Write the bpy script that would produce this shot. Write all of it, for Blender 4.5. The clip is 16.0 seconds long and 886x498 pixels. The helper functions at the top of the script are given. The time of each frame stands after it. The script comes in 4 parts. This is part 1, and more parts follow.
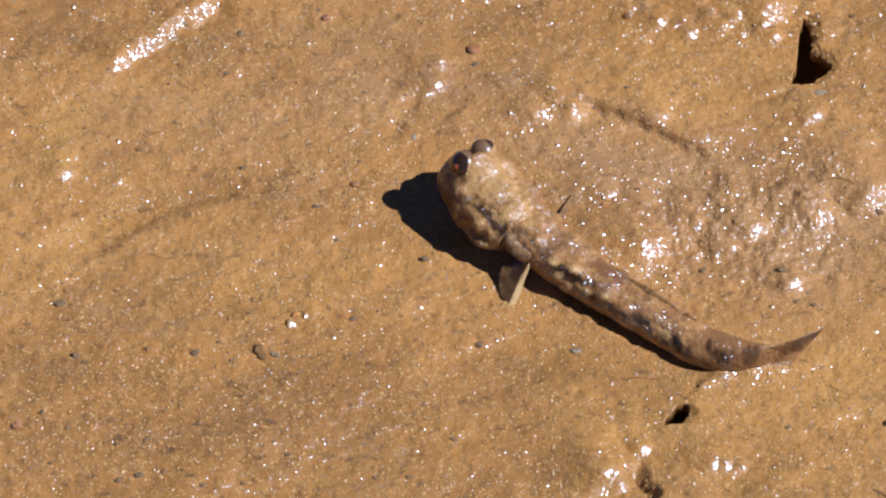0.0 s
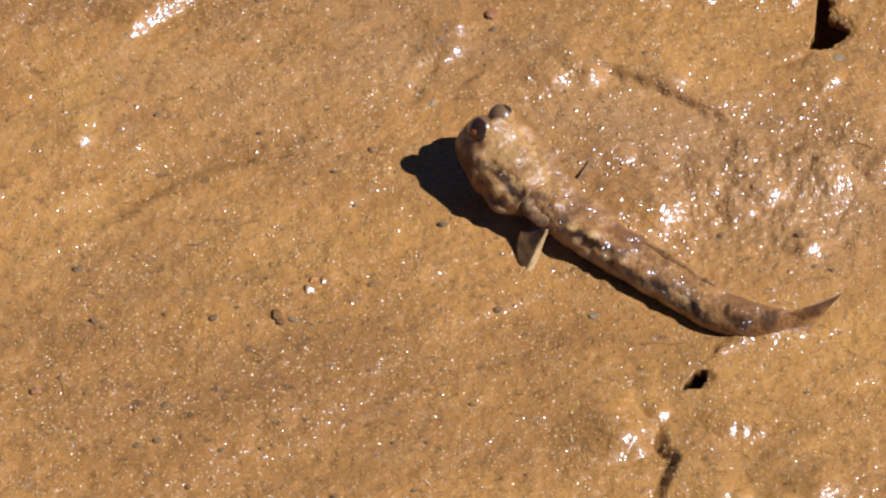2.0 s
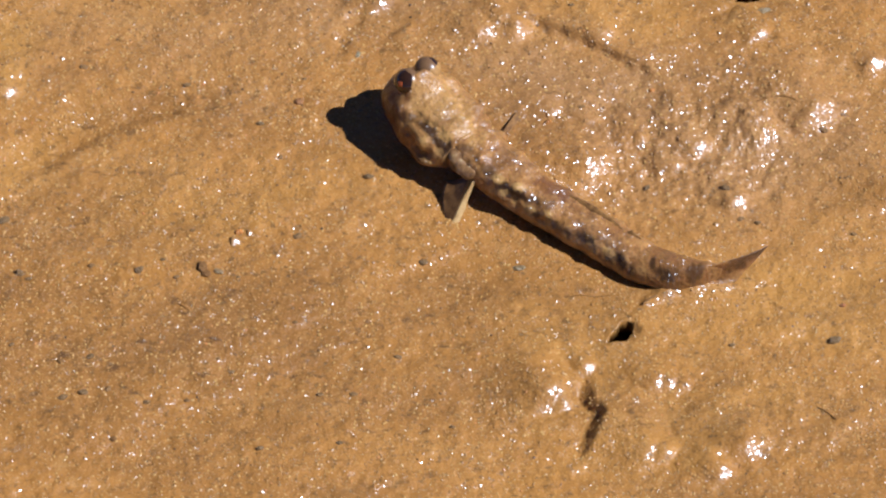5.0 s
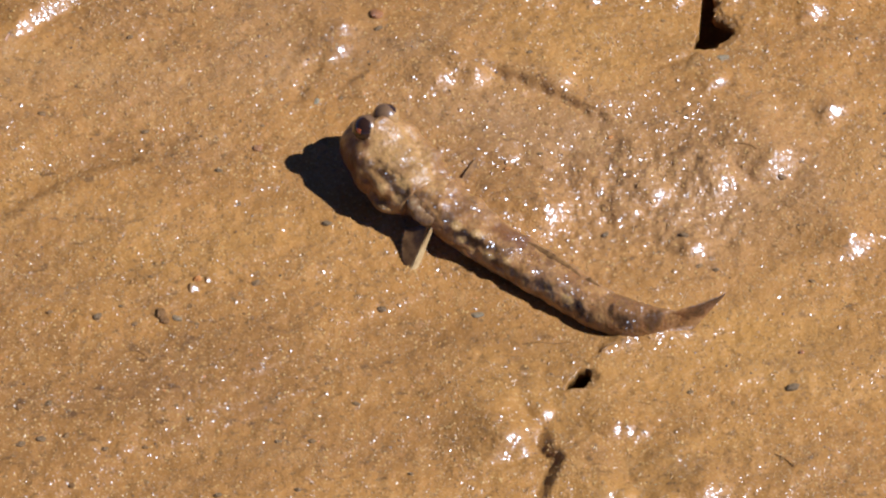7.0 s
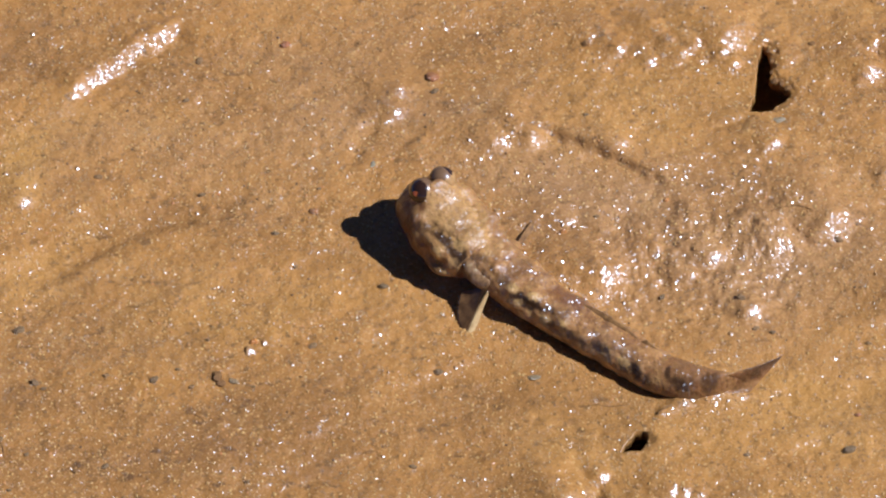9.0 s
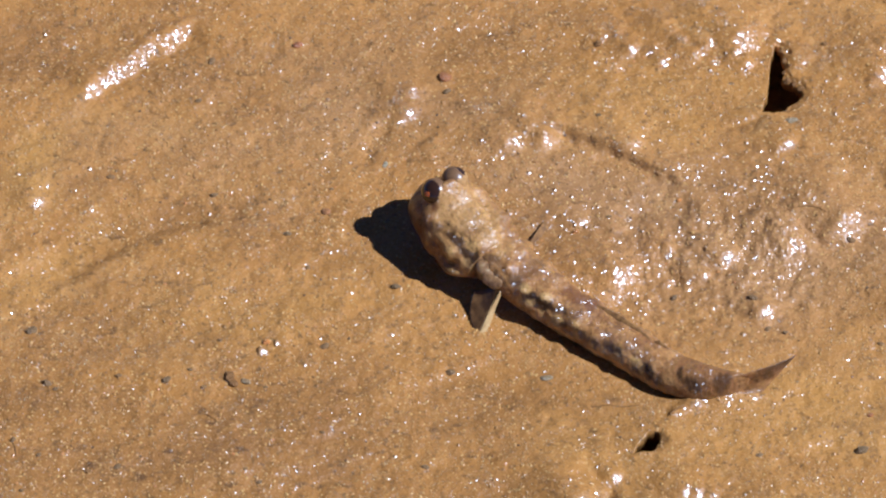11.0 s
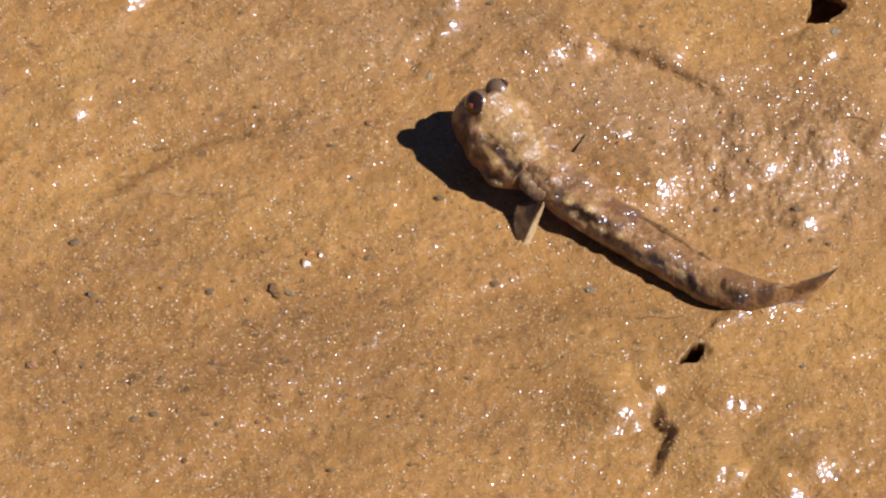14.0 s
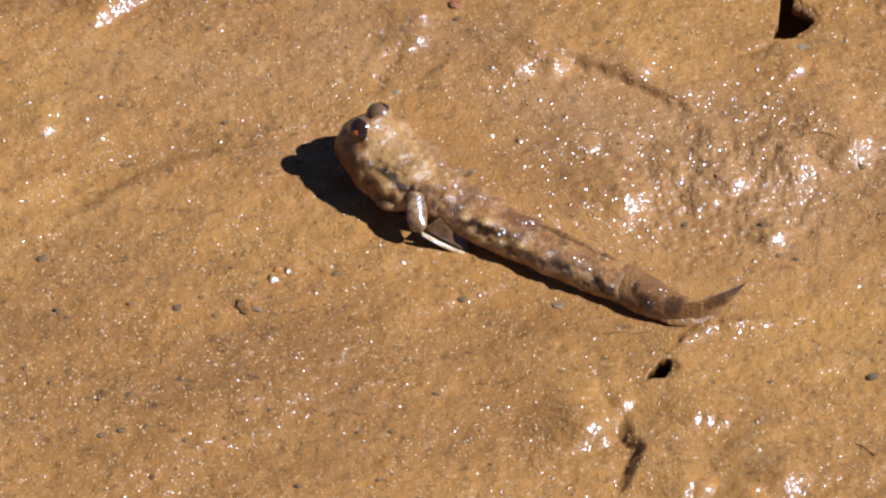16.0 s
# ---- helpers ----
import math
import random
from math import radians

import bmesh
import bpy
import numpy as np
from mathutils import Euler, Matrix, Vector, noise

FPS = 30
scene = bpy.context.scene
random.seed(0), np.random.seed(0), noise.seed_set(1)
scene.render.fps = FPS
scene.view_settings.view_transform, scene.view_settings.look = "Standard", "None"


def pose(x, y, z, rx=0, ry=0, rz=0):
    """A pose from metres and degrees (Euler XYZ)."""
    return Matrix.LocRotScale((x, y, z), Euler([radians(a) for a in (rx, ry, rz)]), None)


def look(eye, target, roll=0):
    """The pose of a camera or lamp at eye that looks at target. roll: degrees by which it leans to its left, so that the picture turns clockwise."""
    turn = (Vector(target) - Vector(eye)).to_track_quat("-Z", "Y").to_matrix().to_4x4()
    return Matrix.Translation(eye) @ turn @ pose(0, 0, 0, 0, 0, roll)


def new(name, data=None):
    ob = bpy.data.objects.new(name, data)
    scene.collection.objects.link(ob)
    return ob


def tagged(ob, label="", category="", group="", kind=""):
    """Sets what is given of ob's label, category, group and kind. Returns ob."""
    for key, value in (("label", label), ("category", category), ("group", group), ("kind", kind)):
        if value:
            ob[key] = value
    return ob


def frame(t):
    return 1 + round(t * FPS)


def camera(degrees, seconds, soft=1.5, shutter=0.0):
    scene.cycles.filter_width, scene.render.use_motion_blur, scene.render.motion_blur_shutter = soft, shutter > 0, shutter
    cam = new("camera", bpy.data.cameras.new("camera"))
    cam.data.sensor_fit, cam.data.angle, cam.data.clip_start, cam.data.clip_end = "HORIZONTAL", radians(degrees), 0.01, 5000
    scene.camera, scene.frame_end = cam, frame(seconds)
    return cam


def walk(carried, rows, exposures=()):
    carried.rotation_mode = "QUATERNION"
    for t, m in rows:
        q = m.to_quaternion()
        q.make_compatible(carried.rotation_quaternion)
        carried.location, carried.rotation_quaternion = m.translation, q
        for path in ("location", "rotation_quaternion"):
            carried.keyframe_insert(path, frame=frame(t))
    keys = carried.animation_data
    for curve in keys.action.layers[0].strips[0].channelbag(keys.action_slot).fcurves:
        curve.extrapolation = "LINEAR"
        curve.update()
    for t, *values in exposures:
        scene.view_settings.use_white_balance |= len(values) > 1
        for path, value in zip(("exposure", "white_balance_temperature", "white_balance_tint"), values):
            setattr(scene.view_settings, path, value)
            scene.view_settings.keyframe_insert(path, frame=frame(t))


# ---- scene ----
cam = camera(6.0, 16.0, soft=2.15)
PITCH, REACH = 50.0, 1.496          # the lens looks down on the mud from arm's height, a metre and a half away
EYE = (0.0, -REACH * math.cos(radians(PITCH)), REACH * math.sin(radians(PITCH)))
# seconds, tilt, pan, roll in degrees about the first aim
AIM = [
    (0.0, 0.0, 0.0, -0.0), (0.5, 0.0574, 0.0318, -0.059), (1.0, -0.0082, 0.117, -0.058), (1.5, -0.142, 0.0933, 0.019),
    (2.0, -0.2352, 0.1231, -0.012), (2.5, -0.2059, 0.2579, 0.022), (3.0, -0.3589, 0.251, -0.05), (3.5, -0.3516, 0.1374, -0.014),
    (4.0, -0.3511, -0.2001, 0.022), (4.2, -0.4127, -0.2818, 0.024), (6.3, -0.6048, -0.4958, 0.1), (6.5, -0.3461, -0.6132, 0.052),
    (7.0, -0.2412, -0.6608, 0.091), (7.5, -0.0747, -0.4729, 0.055), (8.0, 0.1237, -0.3684, 0.064), (8.5, 0.3263, -0.3428, -0.0),
    (9.0, 0.1849, -0.2785, 0.02), (9.2, 0.2808, -0.2581, 0.076), (11.3, 0.1338, -0.194, 0.025), (11.5, 0.0975, -0.2268, -0.02),
    (12.0, 0.0194, -0.1767, -0.082), (12.5, -0.3141, -0.0772, -0.046), (13.0, -0.3562, 0.1112, -0.063), (13.5, -0.335, 0.1337, 0.025),
    (14.0, -0.4125, 0.0996, -0.0), (14.5, -0.4175, 0.1154, 0.036), (15.0, -0.3717, 0.1056, 0.06), (15.4, -0.3868, 0.0632, 0.0),
    (15.5, -0.3822, 0.0355, 0.006), (15.6, -0.2926, -0.0306, 0.0), (15.7, -0.2719, -0.0674, 0.0), (15.8, -0.2566, -0.1302, 0.0),
    (16.0, -0.3056, -0.1199, -0.067),
]
# the picture's slow drift in white balance
TINTS = [(0.0, 4950), (1.0, 5250), (2.5, 5300), (4.0, 5460), (6.5, 5220), (7.5, 5040), (8.5, 5020), (11.5, 4890), (13.0, 5020), (14.5, 5180), (15.5, 5090), (16.0, 5060)]
walk(cam, [(t, pose(*EYE, 90 - PITCH, 0, 0) @ pose(0, 0, 0, tilt, pan, roll)) for t, tilt, pan, roll in AIM],
     exposures=[(t, 0.44, kelvin, 12) for t, kelvin in TINTS])

# ---- world and sun ----
SUN_EL, SUN_AZ = 47.0, -11.0         # degrees over the mud, and from +x towards +y
world = bpy.data.worlds.new("sky")
scene.world = world
world.use_nodes = True
wn = world.node_tree
sky = wn.nodes.new("ShaderNodeTexSky")
sky.sky_type, sky.sun_disc = "NISHITA", False
sky.air_density, sky.dust_density = 0.3, 0.1
sky.sun_elevation, sky.sun_rotation = radians(SUN_EL), radians(90 - SUN_AZ)
wn.links.new(sky.outputs[0], wn.nodes["Background"].inputs[0])
wn.nodes["Background"].inputs[1].default_value = 0.05
sun = new("sun", bpy.data.lights.new("sun", "SUN"))
sun.data.energy, sun.data.angle, sun.data.color = 5.0, radians(0.53), (1.0, 0.985, 0.965)
sun_way = Vector((math.cos(radians(SUN_EL)) * math.cos(radians(SUN_AZ)), math.cos(radians(SUN_EL)) * math.sin(radians(SUN_AZ)), math.sin(radians(SUN_EL))))
sun.matrix_world = look(sun_way * 3, (0, 0, 0))

MM = 0.001


# ---- materials ----
def material(name, build):
    m = bpy.data.materials.new(name)
    m.use_nodes = True
    nt = m.node_tree
    build(nt, nt.nodes["Principled BSDF"])
    return m


def put(nt, kind, **values):
    n = nt.nodes.new(kind)
    for k, v in values.items():
        n.inputs[k.replace("_", " ")].default_value = v
    return n


def noise_tex(nt, vec, scale, detail=4.0, rough=0.6):
    n = put(nt, "ShaderNodeTexNoise", Scale=scale, Detail=detail, Roughness=rough)
    nt.links.new(vec, n.inputs["Vector"])
    return n.outputs["Fac"]


def ramp(nt, fac, stops):
    n = nt.nodes.new("ShaderNodeValToRGB")
    els = n.color_ramp.elements
    while len(els) < len(stops):
        els.new(0.5)
    for e, (p, c) in zip(els, stops):
        e.position, e.color = p, (*c, 1) if len(c) == 3 else c
    nt.links.new(fac, n.inputs[0])
    return n.outputs[0]


def mix(nt, fac, a, b, mode="MIX"):
    n = nt.nodes.new("ShaderNodeMix")
    n.data_type, n.blend_type = "RGBA", mode
    for sock, v in ((n.inputs[0], fac), (n.inputs[6], a), (n.inputs[7], b)):
        if hasattr(v, "is_linked"):
            nt.links.new(v, sock)
        elif isinstance(v, tuple):
            sock.default_value = (*v, 1)
        else:
            sock.default_value = v
    return n.outputs[2]


def bump(nt, bsdf, height, strength, distance, under=None):
    n = put(nt, "ShaderNodeBump", Strength=strength, Distance=distance)
    nt.links.new(height, n.inputs["Height"])
    if under is not None:
        nt.links.new(under, n.inputs["Normal"])
    nt.links.new(n.outputs[0], bsdf.inputs["Normal"])
    return n.outputs[0]


def mapped(nt, scale=(1, 1, 1), turn=0.0):
    tc = nt.nodes.new("ShaderNodeTexCoord")
    mp = nt.nodes.new("ShaderNodeMapping")
    mp.inputs["Scale"].default_value, mp.inputs["Rotation"].default_value = scale, (0, 0, radians(turn))
    nt.links.new(tc.outputs["Object"], mp.inputs[0])
    return mp.outputs[0]


def facets(nt, vec, scale, tilt):
    """Relief of flat random facets, as of close-packed grains: a bump normal. tilt: the usual slope."""
    vor = put(nt, "ShaderNodeTexVoronoi", Scale=scale)
    vor.voronoi_dimensions = "2D"
    nt.links.new(vec, vor.inputs["Vector"])
    rand = nt.nodes.new("ShaderNodeTexWhiteNoise")
    rand.noise_dimensions = "3D"
    nt.links.new(vor.outputs["Color"], rand.inputs["Vector"])
    tilts = nt.nodes.new("ShaderNodeVectorMath")
    tilts.operation = "ADD"
    nt.links.new(vor.outputs["Color"], tilts.inputs[0])
    nt.links.new(rand.outputs["Color"], tilts.inputs[1])
    centred = nt.nodes.new("ShaderNodeVectorMath")
    centred.operation = "SUBTRACT"
    nt.links.new(tilts.outputs[0], centred.inputs[0])
    centred.inputs[1].default_value = (1.0, 1.0, 1.0)
    way = nt.nodes.new("ShaderNodeVectorMath")
    way.operation = "SUBTRACT"
    nt.links.new(vec, way.inputs[0])
    nt.links.new(vor.outputs["Position"], way.inputs[1])
    dot = nt.nodes.new("ShaderNodeVectorMath")
    dot.operation = "DOT_PRODUCT"
    nt.links.new(centred.outputs[0], dot.inputs[0])
    nt.links.new(way.outputs[0], dot.inputs[1])
    n = put(nt, "ShaderNodeBump", Strength=1.0, Distance=2.45 * tilt)
    nt.links.new(dot.outputs["Value"], n.inputs["Height"])
    return n


def mud_nodes(nt, b):
    flat = mapped(nt)
    flow = mapped(nt, (0.35, 1.0, 1.0), -31)
    tone = noise_tex(nt, flow, 38, 6, 0.65)
    colour = ramp(nt, tone, [(0.3, (0.236, 0.102, 0.0229)), (0.5, (0.362, 0.158, 0.0319)), (0.72, (0.437, 0.204, 0.0467))])
    mud_tone = nt.nodes.new("ShaderNodeAttribute")
    mud_tone.attribute_name = "mud_tone"
    sep = nt.nodes.new("ShaderNodeSeparateColor")
    nt.links.new(mud_tone.outputs["Color"], sep.inputs[0])
    colour = mix(nt, sep.outputs[0], colour, (0.218, 0.094, 0.0213))
    colour = mix(nt, sep.outputs[1], colour, (0.347, 0.172, 0.0573))
    colour = mix(nt, sep.outputs[2], colour, (0.431, 0.206, 0.0418))
    patch = noise_tex(nt, flat, 190, 5, 0.7)
    colour = mix(nt, ramp(nt, patch, [(0.3, (0.6,) * 3), (0.45, (0, 0, 0))]), colour, (0.181, 0.085, 0.0238))
    colour = mix(nt, ramp(nt, patch, [(0.56, (0, 0, 0)), (0.72, (0.4,) * 3)]), colour, (0.464, 0.245, 0.0729))
    speck = noise_tex(nt, flat, 720, 4, 0.7)
    colour = mix(nt, ramp(nt, speck, [(0.33, (0.8,) * 3), (0.44, (0, 0, 0))]), colour, (0.142, 0.072, 0.0229))
    crumbs = noise_tex(nt, mapped(nt, (0.6, 1.0, 1.0), -20), 460, 3, 0.65)
    gather = nt.nodes.new("ShaderNodeMath")
    gather.operation = "MULTIPLY_ADD"
    nt.links.new(sep.outputs[0], gather.inputs[0])
    gather.inputs[1].default_value, gather.inputs[2].default_value = 0.7, 0.65
    share = nt.nodes.new("ShaderNodeMath")
    share.operation, share.use_clamp = "MULTIPLY", True
    nt.links.new(ramp(nt, crumbs, [(0.3, (0.9,) * 3), (0.41, (0, 0, 0))]), share.inputs[0])
    nt.links.new(gather.outputs[0], share.inputs[1])
    colour = mix(nt, share.outputs[0], colour, (0.126, 0.058, 0.0172))
    speck2 = noise_tex(nt, flat, 1300, 2, 0.6)
    colour = mix(nt, ramp(nt, speck2, [(0.58, (0, 0, 0)), (0.74, (0.35,) * 3)]), colour, (0.601, 0.332, 0.103))
    nt.links.new(colour, b.inputs["Base Color"])
    b.inputs["Roughness"].default_value = 0.45
    b.inputs["Specular IOR Level"].default_value = 0.12
    n1 = bump(nt, b, noise_tex(nt, flat, 420, 4, 0.6), 0.5, 0.0006)
    bump(nt, b, noise_tex(nt, flat, 1500, 3, 0.7), 0.75, 0.0003, n1)
    wetter = nt.nodes.new("ShaderNodeMath")
    wetter.operation = "MULTIPLY"
    # a broken film of water over the close-packed grains
    lumps = facets(nt, flat, 1500, 0.16)
    film = facets(nt, flat, 3900, 0.3)
    nt.links.new(lumps.outputs[0], film.inputs["Normal"])
    nt.links.new(film.outputs[0], b.inputs["Coat Normal"])
    spread = ramp(nt, mud_tone.outputs["Alpha"], [(0.0, (0.22,) * 3), (0.12, (0.36,) * 3), (0.35, (0.55,) * 3), (1.0, (1.0,) * 3)])
    nt.links.new(spread, film.inputs["Strength"])
    nt.links.new(spread, lumps.inputs["Strength"])
    nt.links.new(ramp(nt, noise_tex(nt, flow, 90, 3, 0.6), [(0.3, (0.35,) * 3), (0.65, (1.0,) * 3)]), wetter.inputs[0])
    nt.links.new(ramp(nt, mud_tone.outputs["Alpha"], [(0.0, (1.7,) * 3), (0.15, (1.1,) * 3), (0.35, (0.65,) * 3), (0.7, (1.0,) * 3)]), wetter.inputs[1])
    nt.links.new(wetter.outputs[0], b.inputs["Coat Weight"])
    nt.links.new(ramp(nt, noise_tex(nt, flat, 1100, 2, 0.6), [(0.3, (0.15,) * 3), (0.7, (0.3,) * 3)]), b.inputs["Coat Roughness"])
    b.inputs["Coat IOR"].default_value = 1.75


def grain_nodes(stops, rough=0.2):
    def build(nt, b):
        geo = nt.nodes.new("ShaderNodeNewGeometry")
        c = ramp(nt, geo.outputs["Random Per Island"], stops)
        nt.links.new(c, b.inputs["Base Color"])
        b.inputs["Roughness"].default_value = rough
        b.inputs["Specular IOR Level"].default_value = 0.35
    return build


def stone_nodes(a, c, rough):
    def build(nt, b):
        info = nt.nodes.new("ShaderNodeObjectInfo")
        t = noise_tex(nt, mapped(nt), 900, 5, 0.65)
        col = ramp(nt, t, [(0.3, a), (0.7, c)])
        half = nt.nodes.new("ShaderNodeMath")
        half.operation = "MULTIPLY"
        half.inputs[1].default_value = 0.6
        nt.links.new(info.outputs["Random"], half.inputs[0])
        col = mix(nt, half.outputs[0], col, (0.263, 0.13, 0.0393))
        nt.links.new(col, b.inputs["Base Color"])
        b.inputs["Roughness"].default_value = rough
        b.inputs["Specular IOR Level"].default_value = 0.6 if rough < 0.35 else 0.22 if rough < 0.45 else 0.12
        bump(nt, b, t, 0.5, 0.0003)
    return build


def skin_nodes(nt, b):
    at = nt.nodes.new("ShaderNodeAttribute")
    at.attribute_name = "skin_paint"
    sep = nt.nodes.new("ShaderNodeSeparateColor")
    nt.links.new(at.outputs["Color"], sep.inputs[0])
    v = mapped(nt)
    mottle = noise_tex(nt, v, 700, 5, 0.65)
    base = ramp(nt, mottle, [(0.32, (0.195, 0.084, 0.0238)), (0.5, (0.337, 0.155, 0.0434)), (0.7, (0.43, 0.216, 0.0655))])
    base = mix(nt, sep.outputs[1], base, (0.478, 0.268, 0.0819))
    base = mix(nt, sep.outputs[2], base, (0.178, 0.07, 0.0197))
    base = mix(nt, sep.outputs[0], base, (0.0473, 0.02, 0.00573))
    fine = noise_tex(nt, v, 2600, 2, 0.5)
    base = mix(nt, ramp(nt, fine, [(0.33, (0.45,) * 3), (0.45, (0,) * 3)]), base, (0.115, 0.059, 0.0205))
    nt.links.new(base, b.inputs["Base Color"])
    b.inputs["Roughness"].default_value = 0.32
    slime = nt.nodes.new("ShaderNodeMath")
    slime.operation = "MULTIPLY"
    nt.links.new(ramp(nt, noise_tex(nt, v, 260, 3, 0.6), [(0.42, (0.08,) * 3), (0.6, (1.0,) * 3)]), slime.inputs[0])
    nt.links.new(at.outputs["Alpha"], slime.inputs[1])
    nt.links.new(slime.outputs[0], b.inputs["Coat Weight"])
    b.inputs["Coat Roughness"].default_value = 0.29
    b.inputs["Coat IOR"].default_value = 1.8
    b.inputs["Specular IOR Level"].default_value = 0.3
    b.inputs["Subsurface Weight"].default_value = 0.08
    b.inputs["Subsurface Radius"].default_value = (0.001, 0.001, 0.)
    vor = put(nt, "ShaderNodeTexVoronoi", Scale=1500.0)
    nt.links.new(v, vor.inputs["Vector"])
    n1 = bump(nt, b, vor.outputs["Distance"], 0.3, 0.00025)
    bump(nt, b, mottle, 0.55, 0.00045, n1)
    lumps = facets(nt, v, 600, 0.36)
    fc = facets(nt, v, 3200, 0.24)
    nt.links.new(lumps.outputs[0], fc.inputs["Normal"])
    nt.links.new(fc.outputs[0], b.inputs["Coat Normal"])


def fin_nodes(a, c, bars, wet=0.3):
    def build(nt, b):
        v = mapped(nt)
        t = noise_tex(nt, v, bars, 3, 0.6)
        nt.links.new(ramp(nt, t, [(0.38, a), (0.62, c)]), b.inputs["Base Color"])
        b.inputs["Roughness"].default_value = 0.28 if wet else 0.6
        b.inputs["Coat Weight"].default_value = wet
        b.inputs["Specular IOR Level"].default_value = 0.5 if wet else 0.08
        bump(nt, b, noise_tex(nt, v, 1800, 2, 0.5), 0.25, 0.0002)
    return build


def arm_nodes(nt, b):
    """Slimy skin of the fin arm: brown with pale streaks along it that also paint its wet glare, under a silvery wet
    film.
    """
    v = mapped(nt, (1.0, 0.45, 0.45))
    streak = noise_tex(nt, v, 900, 3, 0.6)
    base = ramp(nt, streak, [(0.36, (0.0735, 0.034, 0.0115)), (0.47, (0.22, 0.108, 0.0344)), (0.58, (0.294, 0.155, 0.0541)), (0.7, (0.442, 0.3, 0.131))])
    nt.links.new(base, b.inputs["Base Color"])
    b.inputs["Roughness"].default_value = 0.3
    b.inputs["Coat Weight"].default_value = 0.75
    b.inputs["Coat Roughness"].default_value = 0.22
    b.inputs["Coat IOR"].default_value = 1.8
    bump(nt, b, streak, 0.5, 0.0004)
    fc = facets(nt, mapped(nt), 800, 0.3)
    nt.links.new(fc.outputs[0], b.inputs["Coat Normal"])


def plain_nodes(c, rough, spec=0.5, coat=0.0):
    def build(nt, b):
        t = noise_tex(nt, mapped(nt), 1400, 3, 0.6)
        nt.links.new(ramp(nt, t, [(0.3, tuple(0.75 * k for k in c)), (0.7, c)]), b.inputs["Base Color"])
        b.inputs["Roughness"].default_value = rough
        b.inputs["Specular IOR Level"].default_value = spec
        b.inputs["Coat Weight"].default_value = coat
        b.inputs["Coat Roughness"].default_value = 0.05
    return build


MUD = material("wet_mud", mud_nodes)
SAND = material("wet_sand", grain_nodes([(0.0, (0.263, 0.125, 0.0344)), (0.4, (0.372, 0.19, 0.0541)), (0.7, (0.442, 0.235, 0.0655)), (0.92, (0.494, 0.29, 0.0901)), (1.0, (0.442, 0.17, 0.0491))], 0.31))
DARK_SAND = material("dark_sand", grain_nodes([(0.0, (0.063, 0.034, 0.0147)), (0.5, (0.147, 0.07, 0.0246)), (1.0, (0.21, 0.1, 0.0344))], 0.4))
BEAD = material("glint_pebble", plain_nodes((0.337, 0.17, 0.0532), 0.24, 0.7))
SLATE = material("slate_stone", stone_nodes((0.084, 0.05, 0.0213), (0.21, 0.13, 0.0573), 0.38))
GREY = material("grey_stone", stone_nodes((0.174, 0.135, 0.0721), (0.327, 0.25, 0.131), 0.3))
RUST = material("rust_stone", stone_nodes((0.241, 0.077, 0.0229), (0.393, 0.144, 0.0459), 0.3))
AMBER = material("amber_stone", stone_nodes((0.492, 0.164, 0.0328), (0.656, 0.26, 0.059), 0.2))
BROWN = material("brown_stone", stone_nodes((0.0894, 0.04, 0.0131), (0.2, 0.092, 0.0295), 0.5))
SKIN = material("mudskipper_skin", skin_nodes)
FIN_PALE = material("pale_fin", fin_nodes((0.378, 0.22, 0.0778), (0.567, 0.37, 0.147), 500))
ARM_SKIN = material("wet_arm_skin", arm_nodes)
# the web's brown is lowered for the shade it stands in
FIN_DUSK_SHADED = material("dusky_shaded_fin", fin_nodes((0.0787, 0.036, 0.0115), (0.157, 0.075, 0.0246), 600, 0.05))
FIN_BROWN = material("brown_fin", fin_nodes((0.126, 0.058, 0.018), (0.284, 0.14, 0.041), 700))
LID = material("eye_skin", plain_nodes((0.178, 0.092, 0.0393), 0.32, 0.45, 0.08))
SOCKET = material("eye_socket_skin", plain_nodes((0.389, 0.205, 0.0655), 0.3, 0.4))
PUPIL = material("pupil", plain_nodes((0.0315, 0.013, 0.00655), 0.1, 0.5, 0.4))
IRIS = material("iris", plain_nodes((0.656, 0.135, 0.0164), 0.2, 0.5, 0.5))


# ---- mud flat ----
def lattice(ix, iy, seed):
    h = (ix.astype(np.int64) * 374761393 + iy.astype(np.int64) * 668265263 + seed * 974634777) & 0xFFFFFFFF
    h = ((h ^ (h >> 13)) * 1274126177) & 0xFFFFFFFF
    return ((h ^ (h >> 16)) & 0xFFFF) / 32767.5 - 1.0


def value_noise(x, y, seed):
    xi, yi = np.floor(x), np.floor(y)
    fx, fy = x - xi, y - yi
    fx, fy = fx * fx * fx * (fx * (6 * fx - 15) + 10), fy * fy * fy * (fy * (6 * fy - 15) + 10)
    a, b = lattice(xi, yi, seed), lattice(xi + 1, yi, seed)
    c, d = lattice(xi, yi + 1, seed), lattice(xi + 1, yi + 1, seed)
    return (a * (1 - fx) + b * fx) * (1 - fy) + (c * (1 - fx) + d * fx) * fy


def fbm(x, y, wave, seed, octaves=3, gain=0.5):
    total, amp = 0.0, 1.0
    for i in range(octaves):
        total = total + amp * value_noise(x / wave + 17.3 * i, y / wave - 9.1 * i, seed + i)
        wave, amp = wave * 0.5, amp * gain
    return total


def step(a, b, x):
    t = np.clip((x - a) / (b - a), 0, 1)
    return t * t * (3 - 2 * t)


